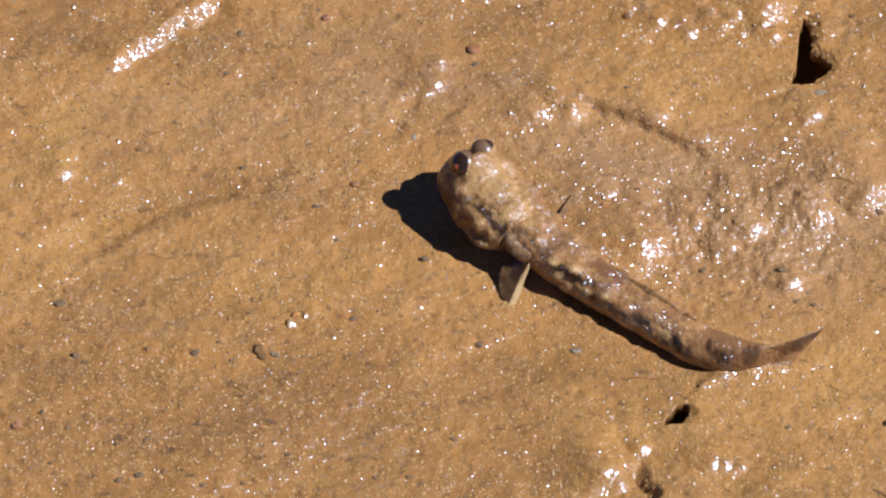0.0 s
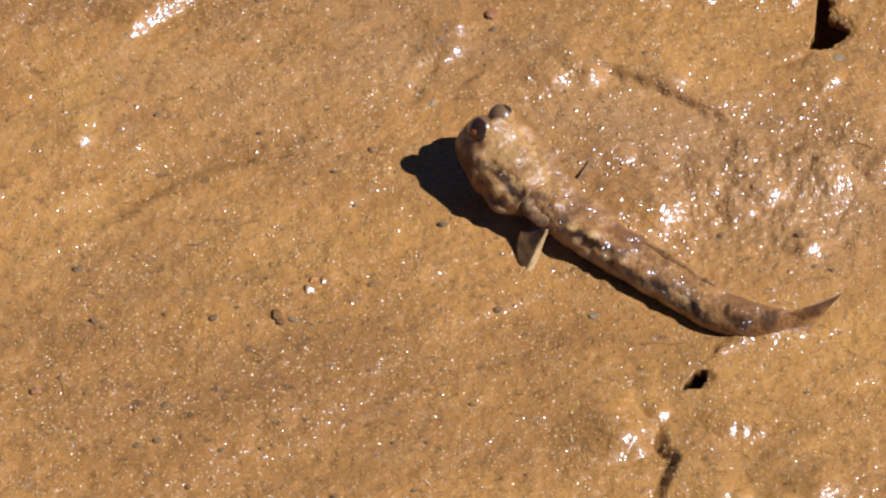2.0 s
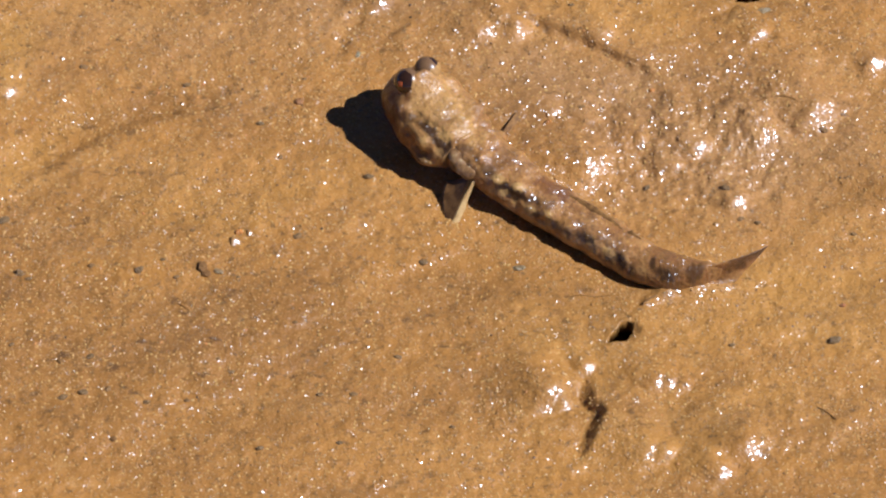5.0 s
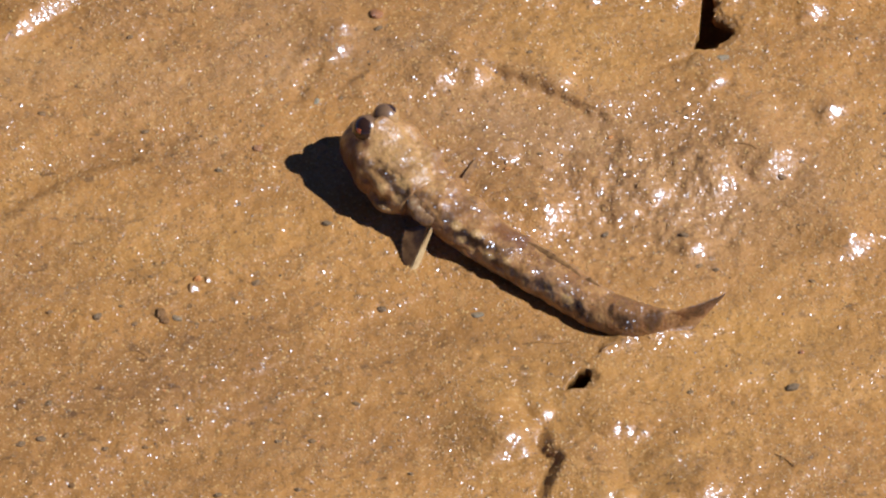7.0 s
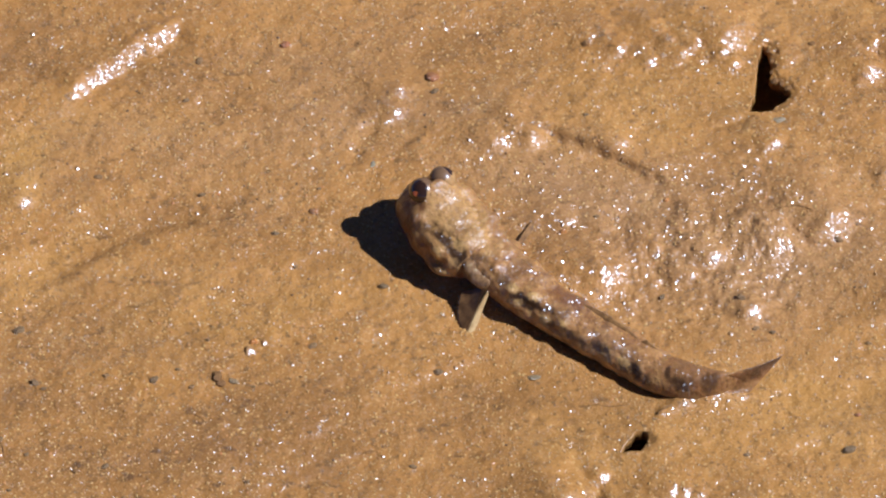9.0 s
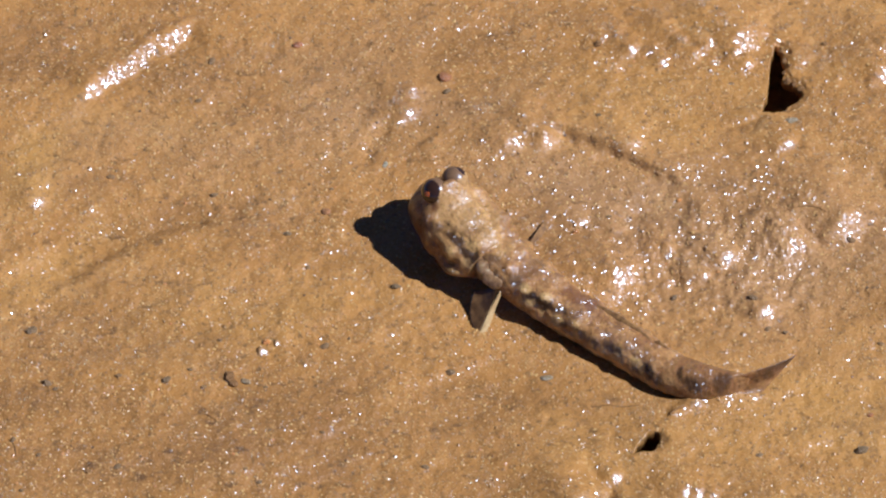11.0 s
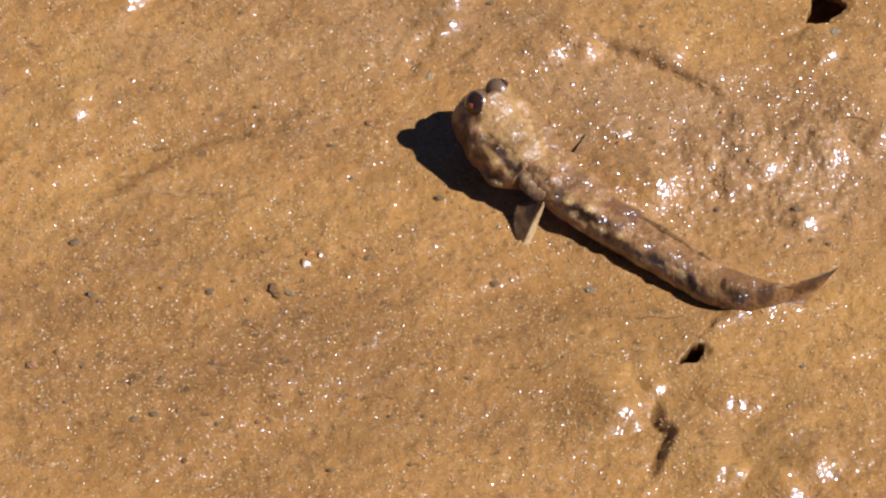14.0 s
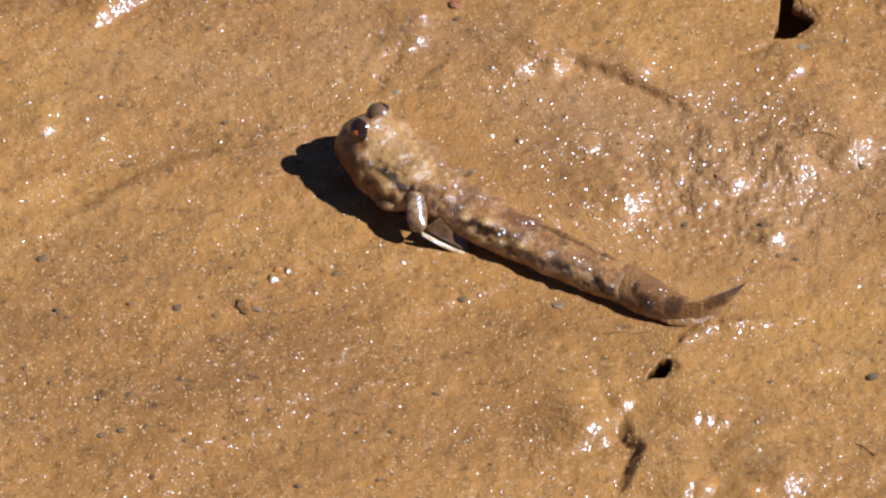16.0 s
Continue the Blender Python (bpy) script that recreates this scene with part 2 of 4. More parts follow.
def line_distance(x, y, pts):
    """Distance to a bent line, and how far to its left side the place lies (signed)."""
    best, side = np.full(x.shape, 1e9), np.zeros(x.shape)
    for (ax, ay), (bx, by) in zip(pts, pts[1:]):
        dx, dy = bx - ax, by - ay
        t = np.clip(((x - ax) * dx + (y - ay) * dy) / (dx * dx + dy * dy), 0, 1)
        d = np.hypot(x - ax - t * dx, y - ay - t * dy)
        s = np.sign(dx * (y - ay) - dy * (x - ax))
        near = d < best
        best, side = np.where(near, d, best), np.where(near, s * d, side)
    return best, side


def inside_depth(x, y, pts):
    """How deep a place lies inside a closed outline, negative outside."""
    d, _ = line_distance(x, y, [*pts, pts[0]])
    odd = np.zeros(x.shape, bool)
    for (ax, ay), (bx, by) in zip(pts, [*pts[1:], pts[0]]):
        cross = (ay > y) != (by > y)
        at = ax + (y - ay) / (by - ay if by != ay else 1e-9) * (bx - ax)
        odd ^= cross & (x < at)
    return np.where(odd, d, -d)


def across_share(x, y, pts):
    """How far across a closed outline a place lies, from its left edge (0) to its right edge (1)."""
    left, right = np.full(x.shape, 1e9), np.full(x.shape, -1e9)
    for (ax, ay), (bx, by) in zip(pts, [*pts[1:], pts[0]]):
        if ay == by:
            continue
        t = (y - ay) / (by - ay)
        at, on = ax + t * (bx - ax), (t >= 0) & (t <= 1)
        left, right = np.where(on, np.minimum(left, at), left), np.where(on, np.maximum(right, at), right)
    share = np.clip((x - left) / np.maximum(right - left, 0.3), 0, 1)
    return np.where(right > left, share, 0.5)


# all in millimetres on the plan
BURROW = [(65.2, 54.9), (66.5, 52.7), (66.7, 50.0), (66.2, 47.0), (66.9, 45.7), (68.1, 45.5), (69.3, 44.3), (69.5, 43.2), (67.6, 41.0), (64.7, 38.6), (62.6, 38.6), (63.1, 41.3), (63.9, 44.0), (64.4, 50.8)]
SMALL_BURROW = [(38.3, -39.9), (39.3, -37.9), (40.9, -35.6), (42.3, -35.6), (42.5, -37.4), (40.9, -39.4)]
# grooves: half width, depth, line
GROOVES = [
    (0.8, 0.4, [(21.9, 36.6), (26.0, 34.3), (32.0, 31.1), (39.6, 26.8), (44.5, 23.6), (48.2, 19.9)]),
    (1.1, 0.5, [(33.0, -46.4), (34.0, -49.2), (35.0, -53.4), (36.8, -56.2), (35.5, -59.2), (32.6, -66.1)]),
    (1.3, 0.6, [(54.4, 33.9), (60.5, 35.9), (64.6, 38.3)]),
    (0.9, 0.2, [(41.5, -34.8), (42.5, -32.7), (45.5, -30.2), (47.2, -27.6)]),
    (1.1, 0.5, [(69.8, 8.0), (73.8, 7.3), (78.6, 6.4)]),
    (4.0, 0.8, [(-2.4, 3.4), (4.6, -1.8), (9.6, -5.1)]),
    (1.4, 0.5, [(-9.5, 23.9), (-8.0, 31.9), (-2.4, 38.6)]),
]
# soft scarps: half width, rise of the left bank, line
SCARPS = [
    (1.1, 1.3, [(22.0, 36.6), (26.0, 34.3), (32.0, 31.1), (39.6, 26.8), (44.5, 23.6), (48.2, 19.9)]),
    (1.5, 2.1, [(33.0, -46.4), (34.0, -49.2), (35.0, -53.4), (36.8, -56.2), (35.5, -59.2), (32.6, -66.1)]),
    (1.0, -0.8, [(-0.1, 28.1), (1.6, 31.2), (4.9, 34.6)]),
    (2.2, 2.3, [(-62.0, 38.2), (-60.4, 40.2), (-55.4, 46.2), (-50.9, 50.3), (-43.4, 56.5), (-37.0, 63.0)]),
    (2.2, -1.2, [(-68.2, -6.4), (-57.0, 2.7), (-48.6, 9.0), (-34.6, 12.6), (-22.5, 14.6)]),
    (4.0, -0.4, [(-53.8, 18.6), (-36.9, 34.6), (-22.8, 42.7)]),
    (3.0, -0.4, [(-75.3, -32.1), (-57.9, -20.6), (-36.2, -12.9)]),
    (4.0, -0.3, [(-47.7, -35.9), (-22.1, -27.0), (-2.4, -25.7)]),
    (3.0, -0.6, [(-82.8, 40.0), (-73.9, 48.1), (-63.9, 57.7)]),
    (2.0, -0.9, [(48.0, 21.2), (54.9, 14.6), (65.0, 14.6), (72.2, 18.6)]),
    (3.0, -0.6, [(6.5, -35.9), (17.4, -29.5), (31.2, -27.0)]),
]
# small mounds whose sunny faces shine: the face's place, spread, height
MOUNDS = [
    ((47.5, 56.5), 1.2, 0.9), ((51.0, 51.5), 0.9, 0.7), ((57.0, 57.5), 1.3, 1.0), ((45.0, 50.0), 0.8, 0.6), ((58.6, 51.8), 1.1, 0.85), ((62.5, 58.0), 1.3, 1.0), ((34.8, 55.2), 1.0, 0.75),
    ((60.2, 54.9), 2.2, 1.75), ((60.5, 49.5), 0.8, 0.5), ((54.4, 53.8), 1.4, 1.0), ((39.7, 52.5), 1.0, 0.8), ((37.5, 56.3), 1.0, 0.7),
    ((36.6, -1.4), 1.9, 1.7), ((55.7, 3.4), 1.4, 1.2), ((67.8, 6.0), 1.8, 1.4), ((77.0, 11.3), 1.9, 1.6), ((62.4, -9.0), 1.5, 1.2),
    ((21.9, 33.2), 1.5, 1.2), ((24.4, 31.5), 1.2, 1.1), ((17.8, 30.6), 1.4, 1.0), ((30.2, 11.3), 1.3, 1.1), ((36.2, 9.3), 1.1, 0.9),
    ((29.5, -52.2), 2.1, 2.0), ((32.1, -50.3), 1.2, 1.0), ((47.6, -49.1), 1.6, 1.2), ((52.0, -49.7), 1.0, 0.8), ((44.1, -54.1), 1.2, 0.8),
    ((45.8, -64.8), 2.1, 1.6), ((63.0, -64.6), 1.9, 1.35), ((35.1, -45.9), 1.1, 0.9), ((58.3, -68.9), 1.3, 1.0), ((-0.4, 42.0), 1.5, 0.8), ((-0.9, 37.3), 1.1, 0.7),
    ((39.6, 29.9), 1.2, 0.8), ((67.0, 29.9), 1.1, 0.8), ((87.5, 23.2), 1.2, 1.0), ((90.3, -7.7), 1.6, 1.4), ((84.8, 47.4), 1.4, 1.2),
    ((51.6, -1.2), 1.0, 0.8), ((45.7, 5.4), 1.0, 0.8), ((-66.9, 16.6), 1.0, 0.7), ((71.1, 50.8), 1.4, 0.5), ((52.8, 8.6), 1.0, 0.8),
    ((83.2, 53.0), 1.2, 1.0), ((86.4, 53.6), 1.5, 1.25), ((89.8, 53.0), 1.4, 1.2), ((92.5, 54.0), 1.3, 1.1), ((88.6, 66.4), 1.5, 1.2), ((92.2, 67.2), 1.3, 1.1), ((57.6, 70.4), 1.2, 1.0), ((61.5, 69.6), 1.4, 1.1), ((40.0, 66.6), 1.1, 0.8),
    ((27.4, -50.2), 1.3, 1.2), ((31.6, -53.9), 1.2, 1.1), ((50.0, -49.2), 1.2, 1.0), ((45.3, -48.8), 1.0, 0.85), ((43.2, -64.4), 1.4, 1.15), ((48.6, -65.3), 1.3, 1.05),
    ((56.2, 55.2), 1.2, 1.0), ((58.3, 54.2), 1.3, 1.1), ((52.4, 56.4), 1.0, 0.8), ((49.4, 54.4), 1.0, 0.8), ((60.8, -65.0), 1.3, 1.0),
]
# cliffs on the sunny side of the burrows: height, run-out, reach, middle, edge (its right-hand side stands high)
CLIFFS = [
    (0.3, 5.0, 5.0, (68.2, 47.0), [(63.4, 60.4), (65.5, 53.6), (67.1, 47.6), (69.9, 45.7), (71.0, 41.6)]),
    (0.3, 3.0, 2.6, (42.7, -35.2), [(40.0, -32.1), (41.6, -34.1), (43.3, -34.7), (43.9, -39.0)]),
]
# tone patches in the mud: darker brown, greyer, lighter; place, length, width, turn, strength
TONE_PATCHES = [
    [((-29.9, -40.9), 42, 13, 18, 0.8), ((-56.0, -15.4), 30, 7, 25, 0.5), ((-74.0, 52.2), 14, 9, 40, 0.6), ((-2.4, 30.6), 14, 7, 40, 0.5), ((-45.6, 8.0), 26, 4, 28, 0.5),
     ((11.4, -32.1), 22, 6, 15, 0.5), ((46.0, 19.9), 9, 5, -20, 0.3), ((-14.1, -55.9), 40, 9, 12, 0.5), ((-37.1, 42.7), 16, 7, 35, 0.3)],
    [((61.7, 5.4), 28, 18, 10, 0.9), ((34.9, 18.6), 24, 14, -25, 0.9), ((-18.7, 37.3), 26, 12, 35, 0.55), ((-49.1, 31.9), 20, 8, 35, 0.4), ((7.7, 37.3), 12, 7, 30, 0.5)],
    [((-65.1, 26.5), 14, 6, 45, 0.8), ((45.4, 42.7), 20, 9, -5, 0.5), ((64.7, -32.1), 30, 12, 10, 0.6), ((-63.4, 0.1), 18, 6, 30, 0.5), ((-22.4, -5.1), 26, 10, 20, 0.4), ((33.0, -38.4), 12, 8, 0, 0.5), ((29.0, -49.7), 14, 8, 20, 0.4), ((53.2, -58.4), 30, 9, 10, 0.45)],
]
# mud pushed up along the tail and over the small burrow: place, length, width, turn, height
HEAPS = [((24.0, -15.0), 11.0, 1.7, -35, 0.5), ((53.5, -27.9), 6.5, 1.3, 4, 1.35), ((45.7, -30.8), 1.6, 1.0, 50, 0.7), ((43.2, -33.6), 1.6, 1.3, 40, 0.3), ((48.4, -29.8), 2.2, 1.1, 20, 0.6),
         ((57.4, -29.3), 0.9, 0.6, -40, 0.4)]
BODY = [(1.6, 10.0), (12.1, 1.4), (28.9, -15.4), (45.6, -25.7), (55.5, -27.0)]


def burrow_drop(x, y, pts):
    """A sharp rim on the shaded side, a crumbling slope on the sunny side."""
    sunny = step(0.5, 0.95, across_share(x, y, pts))
    deep = inside_depth(x, y, pts)
    crumbs = (0.2 + 0.12 * sunny) * fbm(x, y, 1.3, 70, 2)
    slope = 0.7 * sunny * step(-2.2, 0.0, deep + 0.5 * fbm(x, y, 1.6, 73, 2))
    return slope + 17.0 * step(-0.12 - 0.3 * sunny, 0.4 + 0.5 * sunny, deep + crumbs)


def churned(x, y):
    wet = step(30, 12, np.hypot((x - 42) * 0.75, (y - 10) * 1.2 - 0.3 * (x - 42)))
    return 0.85 * wet


def shining_face(x, y):
    """The smooth wet faces of the mounds."""
    face = np.zeros(x.shape)
    for (mx, my), spread, high in MOUNDS:
        face = np.maximum(face, np.exp(-((x - mx) ** 2 + (y - my) ** 2) / (1.75 * spread) ** 2))
    d, _ = line_distance(x, y, SCARPS[3][2])
    return np.maximum(face, 0.85 * np.exp(-(d / 1.6) ** 2))


# pools of standing wet between the ripples: place, length, width, turn, strength
WET_PATCHES = [((55.3, 53.3), 11, 5, 5, 1.0), ((38.5, 53.6), 8, 4, 0, 0.7), ((20.9, 31.9), 9, 5, -10, 0.9), ((30.9, -51.6), 6, 4.5, 60, 1.0), ((49.0, -49.1), 7, 3, 0, 1.0),
               ((45.8, -64.6), 6, 3, 0, 0.9), ((63.0, -64.6), 6, 3, 0, 0.9), ((77.0, 11.3), 6, 4, 0, 0.9), ((86.5, 53.6), 9, 4, 0, 1.0), ((90.0, 66.8), 7, 4, 0, 0.9), ((59.5, 70.0), 6, 3, 0, 0.8), ((-51.5, 50.8), 12, 2.6, 38, 0.9), ((-22.3, -15.4), 7, 2.5, 10, 0.5)]


def wet_patches(x, y):
    wet = np.zeros(x.shape)
    for (u, v), along, across, turn, k in WET_PATCHES:
        c, s = math.cos(radians(turn)), math.sin(radians(turn))
        p, q = (c * (x - u) + s * (y - v)) / along, (c * (y - v) - s * (x - u)) / across
        wet = np.maximum(wet, k * np.exp(-(p * p + q * q) ** 2))
    return wet


def relief(x, y):
    fx, fy = 0.86 * x + 0.51 * y, -0.51 * x + 0.86 * y
    h = 0.62 * fbm(fx / 3.2, fy, 17, 3, 3) + 0.2 * fbm(fx / 2, fy, 5, 21, 2)
    rough = step(27, 6, np.hypot((x - 54) * 0.8, (y - 3) * 1.2 - 0.1 * (x - 54)))
    h = h + rough * (0.18 * fbm(x, y, 3.6, 40, 2, 0.6) + 0.25 * fbm(x, y, 1.6, 44, 2, 0.6) + 0.09 * fbm(x, y, 0.8, 48, 2, 0.6) - 0.6)
    h = h + 0.14 * fbm(x, y, 3.2, 60, 3, 0.6) + 0.075 * fbm(x, y, 1.5, 66, 2)
    body, _ = line_distance(x, y, BODY)
    h = h * (0.25 + 0.75 * step(4, 13, body))
    for w, rise, pts in SCARPS:
        d, s = line_distance(x + 0.5 * fbm(x, y, 4.0, 75, 2), y + 0.4 * fbm(x, y, 4.0, 78, 2), pts)
        ends = np.minimum(*(np.hypot(x - u, y - v) for u, v in (pts[0], pts[-1])))
        h = h + rise * step(0.0, 3.0 * w, ends - d) * (step(-w, w, s) - 0.5) * np.exp(-(d / (3.2 * w)) ** 2)
    for w, deep, pts in GROOVES:
        d, _ = line_distance(x + 0.6 * fbm(x, y, 4.5, 80, 2) + 0.25 * fbm(x, y, 1.3, 84, 2), y + 0.6 * fbm(x, y, 4.5, 90, 2) + 0.3 * fbm(x, y, 1.3, 94, 2), pts)
        ends = np.minimum(*(np.hypot(x - u, y - v) for u, v in (pts[0], pts[-1])))
        h = h - deep * step(0.0, 3.0 * w, ends - d) * np.exp(-(d / w) ** 2)
    swells = np.zeros(x.shape)
    for (mx, my), spread, high in MOUNDS:
        # a short steep face towards the sun, a long gentle back
        a, b = 0.66 * (x - mx) - 0.75 * (y - my) + spread, 0.75 * (x - mx) + 0.66 * (y - my)
        a = np.where(a > 0, a / spread, a / (4.5 * spread))
        swells = np.maximum(swells, 1.5 * high * np.exp(-0.5 * (a * a + (b / (1.6 * spread - 1.3 * spread * np.minimum(a, 0))) ** 2)))
    h = h + swells
    for (u, v), along, across, turn, high in HEAPS:
        c, s = math.cos(radians(turn)), math.sin(radians(turn))
        p, q = (c * (x - u) + s * (y - v)) / along, (c * (y - v) - s * (x - u)) / across
        h = h + high * np.exp(-p * p - q * q) * (1 + 0.35 * fbm(x, y, 1.6, 97, 2))
    for high, run, reach, (mx, my), pts in CLIFFS:
        _, s = line_distance(x + 0.4 * fbm(x, y, 1.5, 85, 2), y, pts)
        h = h + high * step(-0.1, 0.9, s) * np.exp(-np.clip(s, 0, None) / run - ((x - mx) / (reach + run)) ** 2 - ((y - my) / reach) ** 2)
    h = h - burrow_drop(x, y, BURROW)
    h = h - burrow_drop(x, y, SMALL_BURROW)
    return h


def spread_axis(lo, hi, fine, close):
    """Grid lines: even from lo to hi, three times as close in the given stretches, ever wider outside."""
    mid, at = [], lo
    while at < hi:
        mid.append(at)
        at += fine / 3 if any(p < at < q for p, q in close) else fine
    out, gap, at = [], fine, 0.0
    while at < 400000.0:
        gap *= 1.32
        at += gap
        out.append(at)
    return np.array([lo - v for v in reversed(out)] + mid + [mid[-1] + v for v in out])


def mesh_from(name, verts, faces, mat, smooth=True):
    me = bpy.data.meshes.new(name)
    faces = np.asarray(faces)
    k = faces.shape[1]
    me.vertices.add(len(verts))
    me.vertices.foreach_set("co", np.asarray(verts, np.float32).ravel())
    me.loops.add(faces.size)
    me.loops.foreach_set("vertex_index", faces.ravel().astype(np.int32))
    me.polygons.add(len(faces))
    me.polygons.foreach_set("loop_start", np.arange(0, faces.size, k, dtype=np.int32))
    me.update(calc_edges=True)
    me.polygons.foreach_set("use_smooth", np.full(len(faces), smooth))
    me.materials.append(mat)
    me.validate()
    return me


def grid_faces(nx, ny, wrap=False):
    i, j = np.meshgrid(np.arange(nx if wrap else nx - 1), np.arange(ny - 1))
    i, j, k = i.ravel(), j.ravel(), (i.ravel() + 1) % nx
    return np.stack([j * nx + i, j * nx + k, (j + 1) * nx + k, (j + 1) * nx + i], 1)


def build_ground():
    holes = [np.array(pts) for pts in (BURROW, SMALL_BURROW)]
    ax, ay = (spread_axis(lo, hi, 0.36, [(h[:, c].min() - 1.5, h[:, c].max() + 1.5) for h in holes]) for c, (lo, hi) in enumerate(((-94, 104), (-90, 70))))
    x, y = np.meshgrid(ax, ay)
    far = step(140, 400, np.hypot(x, y))
    z = relief(x, y) * (1 - far)
    z = z + far * np.clip(np.hypot(x, y) / 1000, 0, 30) * 4 * fbm(x, y, 2500, 5, 5, 0.6)
    x0, y0 = x, y
    # the burrows run in under their sunny banks
    for pts in (BURROW, SMALL_BURROW):
        vs = [p[1] for p in pts]
        drop = np.clip(burrow_drop(x0, y0, pts) - 2.5, 0, 8)
        share = across_share(x0, y0, pts)
        back = np.clip((y0 - min(vs)) / (max(vs) - min(vs)), 0, 1)
        x, y = x + drop * (3.4 * share - 0.9), y + drop * back
    verts = np.stack([x, y, z], -1).reshape(-1, 3) * MM
    me = mesh_from("ground", verts, grid_faces(len(ax), len(ay)), MUD)
    px, py = x.ravel(), y.ravel()
    wx, wy = px + 7 * fbm(px, py, 13, 501, 3), py + 5 * fbm(px, py, 13, 511, 3)
    col = np.zeros((len(px), 4), np.float32)
    for channel, rows in enumerate(TONE_PATCHES):
        for (u, v), along, across, turn, k in rows:
            c, s = math.cos(radians(turn)), math.sin(radians(turn))
            a, b = (c * (wx - u) + s * (wy - v)) / along, (c * (wy - v) - s * (wx - u)) / across
            col[:, channel] = np.maximum(col[:, channel], k * np.exp(-a * a - b * b))
    # where the mud is churned and wettest
    churn = np.maximum(churned(wx, wy), wet_patches(0.8 * px + 0.2 * wx, 0.8 * py + 0.2 * wy))
    col[:, 3] = (0.35 + 0.65 * churn) * (1 - 0.95 * shining_face(px, py))
    me.attributes.new("mud_tone", "FLOAT_COLOR", "POINT").data.foreach_set("color", col.ravel())
    ob = new("ground", me)
    return tagged(ob, "wet ochre-brown sandy mud with ripples and burrow holes", "mud flat", kind="structure")


build_ground()


# ---- loose sand lying on the mud ----
def ico(subdivisions):
    bm = bmesh.new()
    bmesh.ops.create_icosphere(bm, subdivisions=subdivisions, radius=1.0)
    v = np.array([p.co[:] for p in bm.verts])
    f = np.array([[q.index for q in p.verts] for p in bm.faces])
    bm.free()
    return v, f


def scatter(name, count, sizes, mat, label, sink, seed):
    r = np.random.default_rng(seed)
    base, tri = ico(1)
    x, y = r.uniform(-93, 103, count), r.uniform(-89, 69, count)
    clump = fbm(x, y, 14, seed, 3)
    keep = clump > r.uniform(-1.6, 0.4, count)
    keep &= (inside_depth(x, y, BURROW) < -0.6) & (inside_depth(x, y, SMALL_BURROW) < -0.5)
    x, y = x[keep], y[keep]
    n = len(x)
    size = sizes[0] + (sizes[1] - sizes[0]) * r.uniform(0, 1, n) ** 3
    z = relief(x, y) + sink * size
    lump = 1 + 0.13 * r.standard_normal((n, len(base), 1))
    shape = np.stack([r.uniform(0.8, 1.35, n), r.uniform(0.7, 1.1, n), r.uniform(0.55, 0.9, n)], 1)
    p = base[None] * lump * shape[:, None] * size[:, None, None]
    a = r.uniform(0, 6.283, n)
    c, s = np.cos(a)[:, None], np.sin(a)[:, None]
    p = np.stack([c * p[..., 0] - s * p[..., 1] + x[:, None], s * p[..., 0] + c * p[..., 1] + y[:, None], p[..., 2] + z[:, None]], -1)
    f = (tri[None] + (np.arange(n) * len(base))[:, None, None]).reshape(-1, 3)
    ob = new(name, mesh_from(name, p.reshape(-1, 3) * MM, f, mat, smooth=False))
    return tagged(ob, label, "sand", kind="stuff")


scatter("sand_grains", 75000, (0.11, 0.36), SAND, "loose wet ochre quartz sand grains on the mud", -0.3, 11)
scatter("dark_grains", 1100, (0.10, 0.32), DARK_SAND, "scattered dark mineral grains on the wet mud", -0.15, 12)


# ---- pebbles, flakes and twigs ----
def pebble_mesh(name, mat, seed, shape):
    r = np.random.default_rng(seed)
    v, f = ico(3 if name.startswith("bead") else 2)
    k = 1 + 0.2 * fbm(v[:, 0] * 2 + v[:, 2], v[:, 1] * 2 - v[:, 2], 1.3, seed, 2)
    v = v * k[:, None]
    for _ in range(4 if name.startswith("bead") else 9):
        n = r.standard_normal(3)
        n /= np.linalg.norm(n)
        over = np.clip(v @ n - 0.7, 0, None)
        v = v - 0.8 * over[:, None] * n
    v = v * np.array(shape)
    if name.startswith("bead"):
        # a flat face turned to flash the sun at the lens
        n = np.array((0.369, -0.426, 0.826))
        over = np.clip(v @ n - 0.45, 0, None)
        v = v - 0.7 * over[:, None] * n
    return mesh_from(name, v, f, mat, smooth=name.startswith("bead"))


LOOKS = {
    "slate": (SLATE, "small wet dark grey pebble half sunk in mud", (1.0, 0.62, 0.42)),
    "grey": (GREY, "small flat grey shell flake on wet mud", (1.0, 0.5, 0.22)),
    "rust": (RUST, "small rusty red pebble on wet mud", (1.0, 0.85, 0.6)),
    "amber": (AMBER, "tiny orange translucent quartz grain on mud", (1.0, 0.9, 0.8)),
    "brown": (BROWN, "small dark brown mud crumb on wet sand", (1.0, 0.8, 0.6)),
    "bead": (BEAD, "tiny rounded brown pebble with a face cut for sun glints", (1.0, 0.95, 0.85)),
}
SHAPES = {k: [pebble_mesh(k + "_pebble", m, 50 + 7 * i + n, s) for n in range(3)] for i, (k, (m, _, s)) in enumerate(LOOKS.items())}
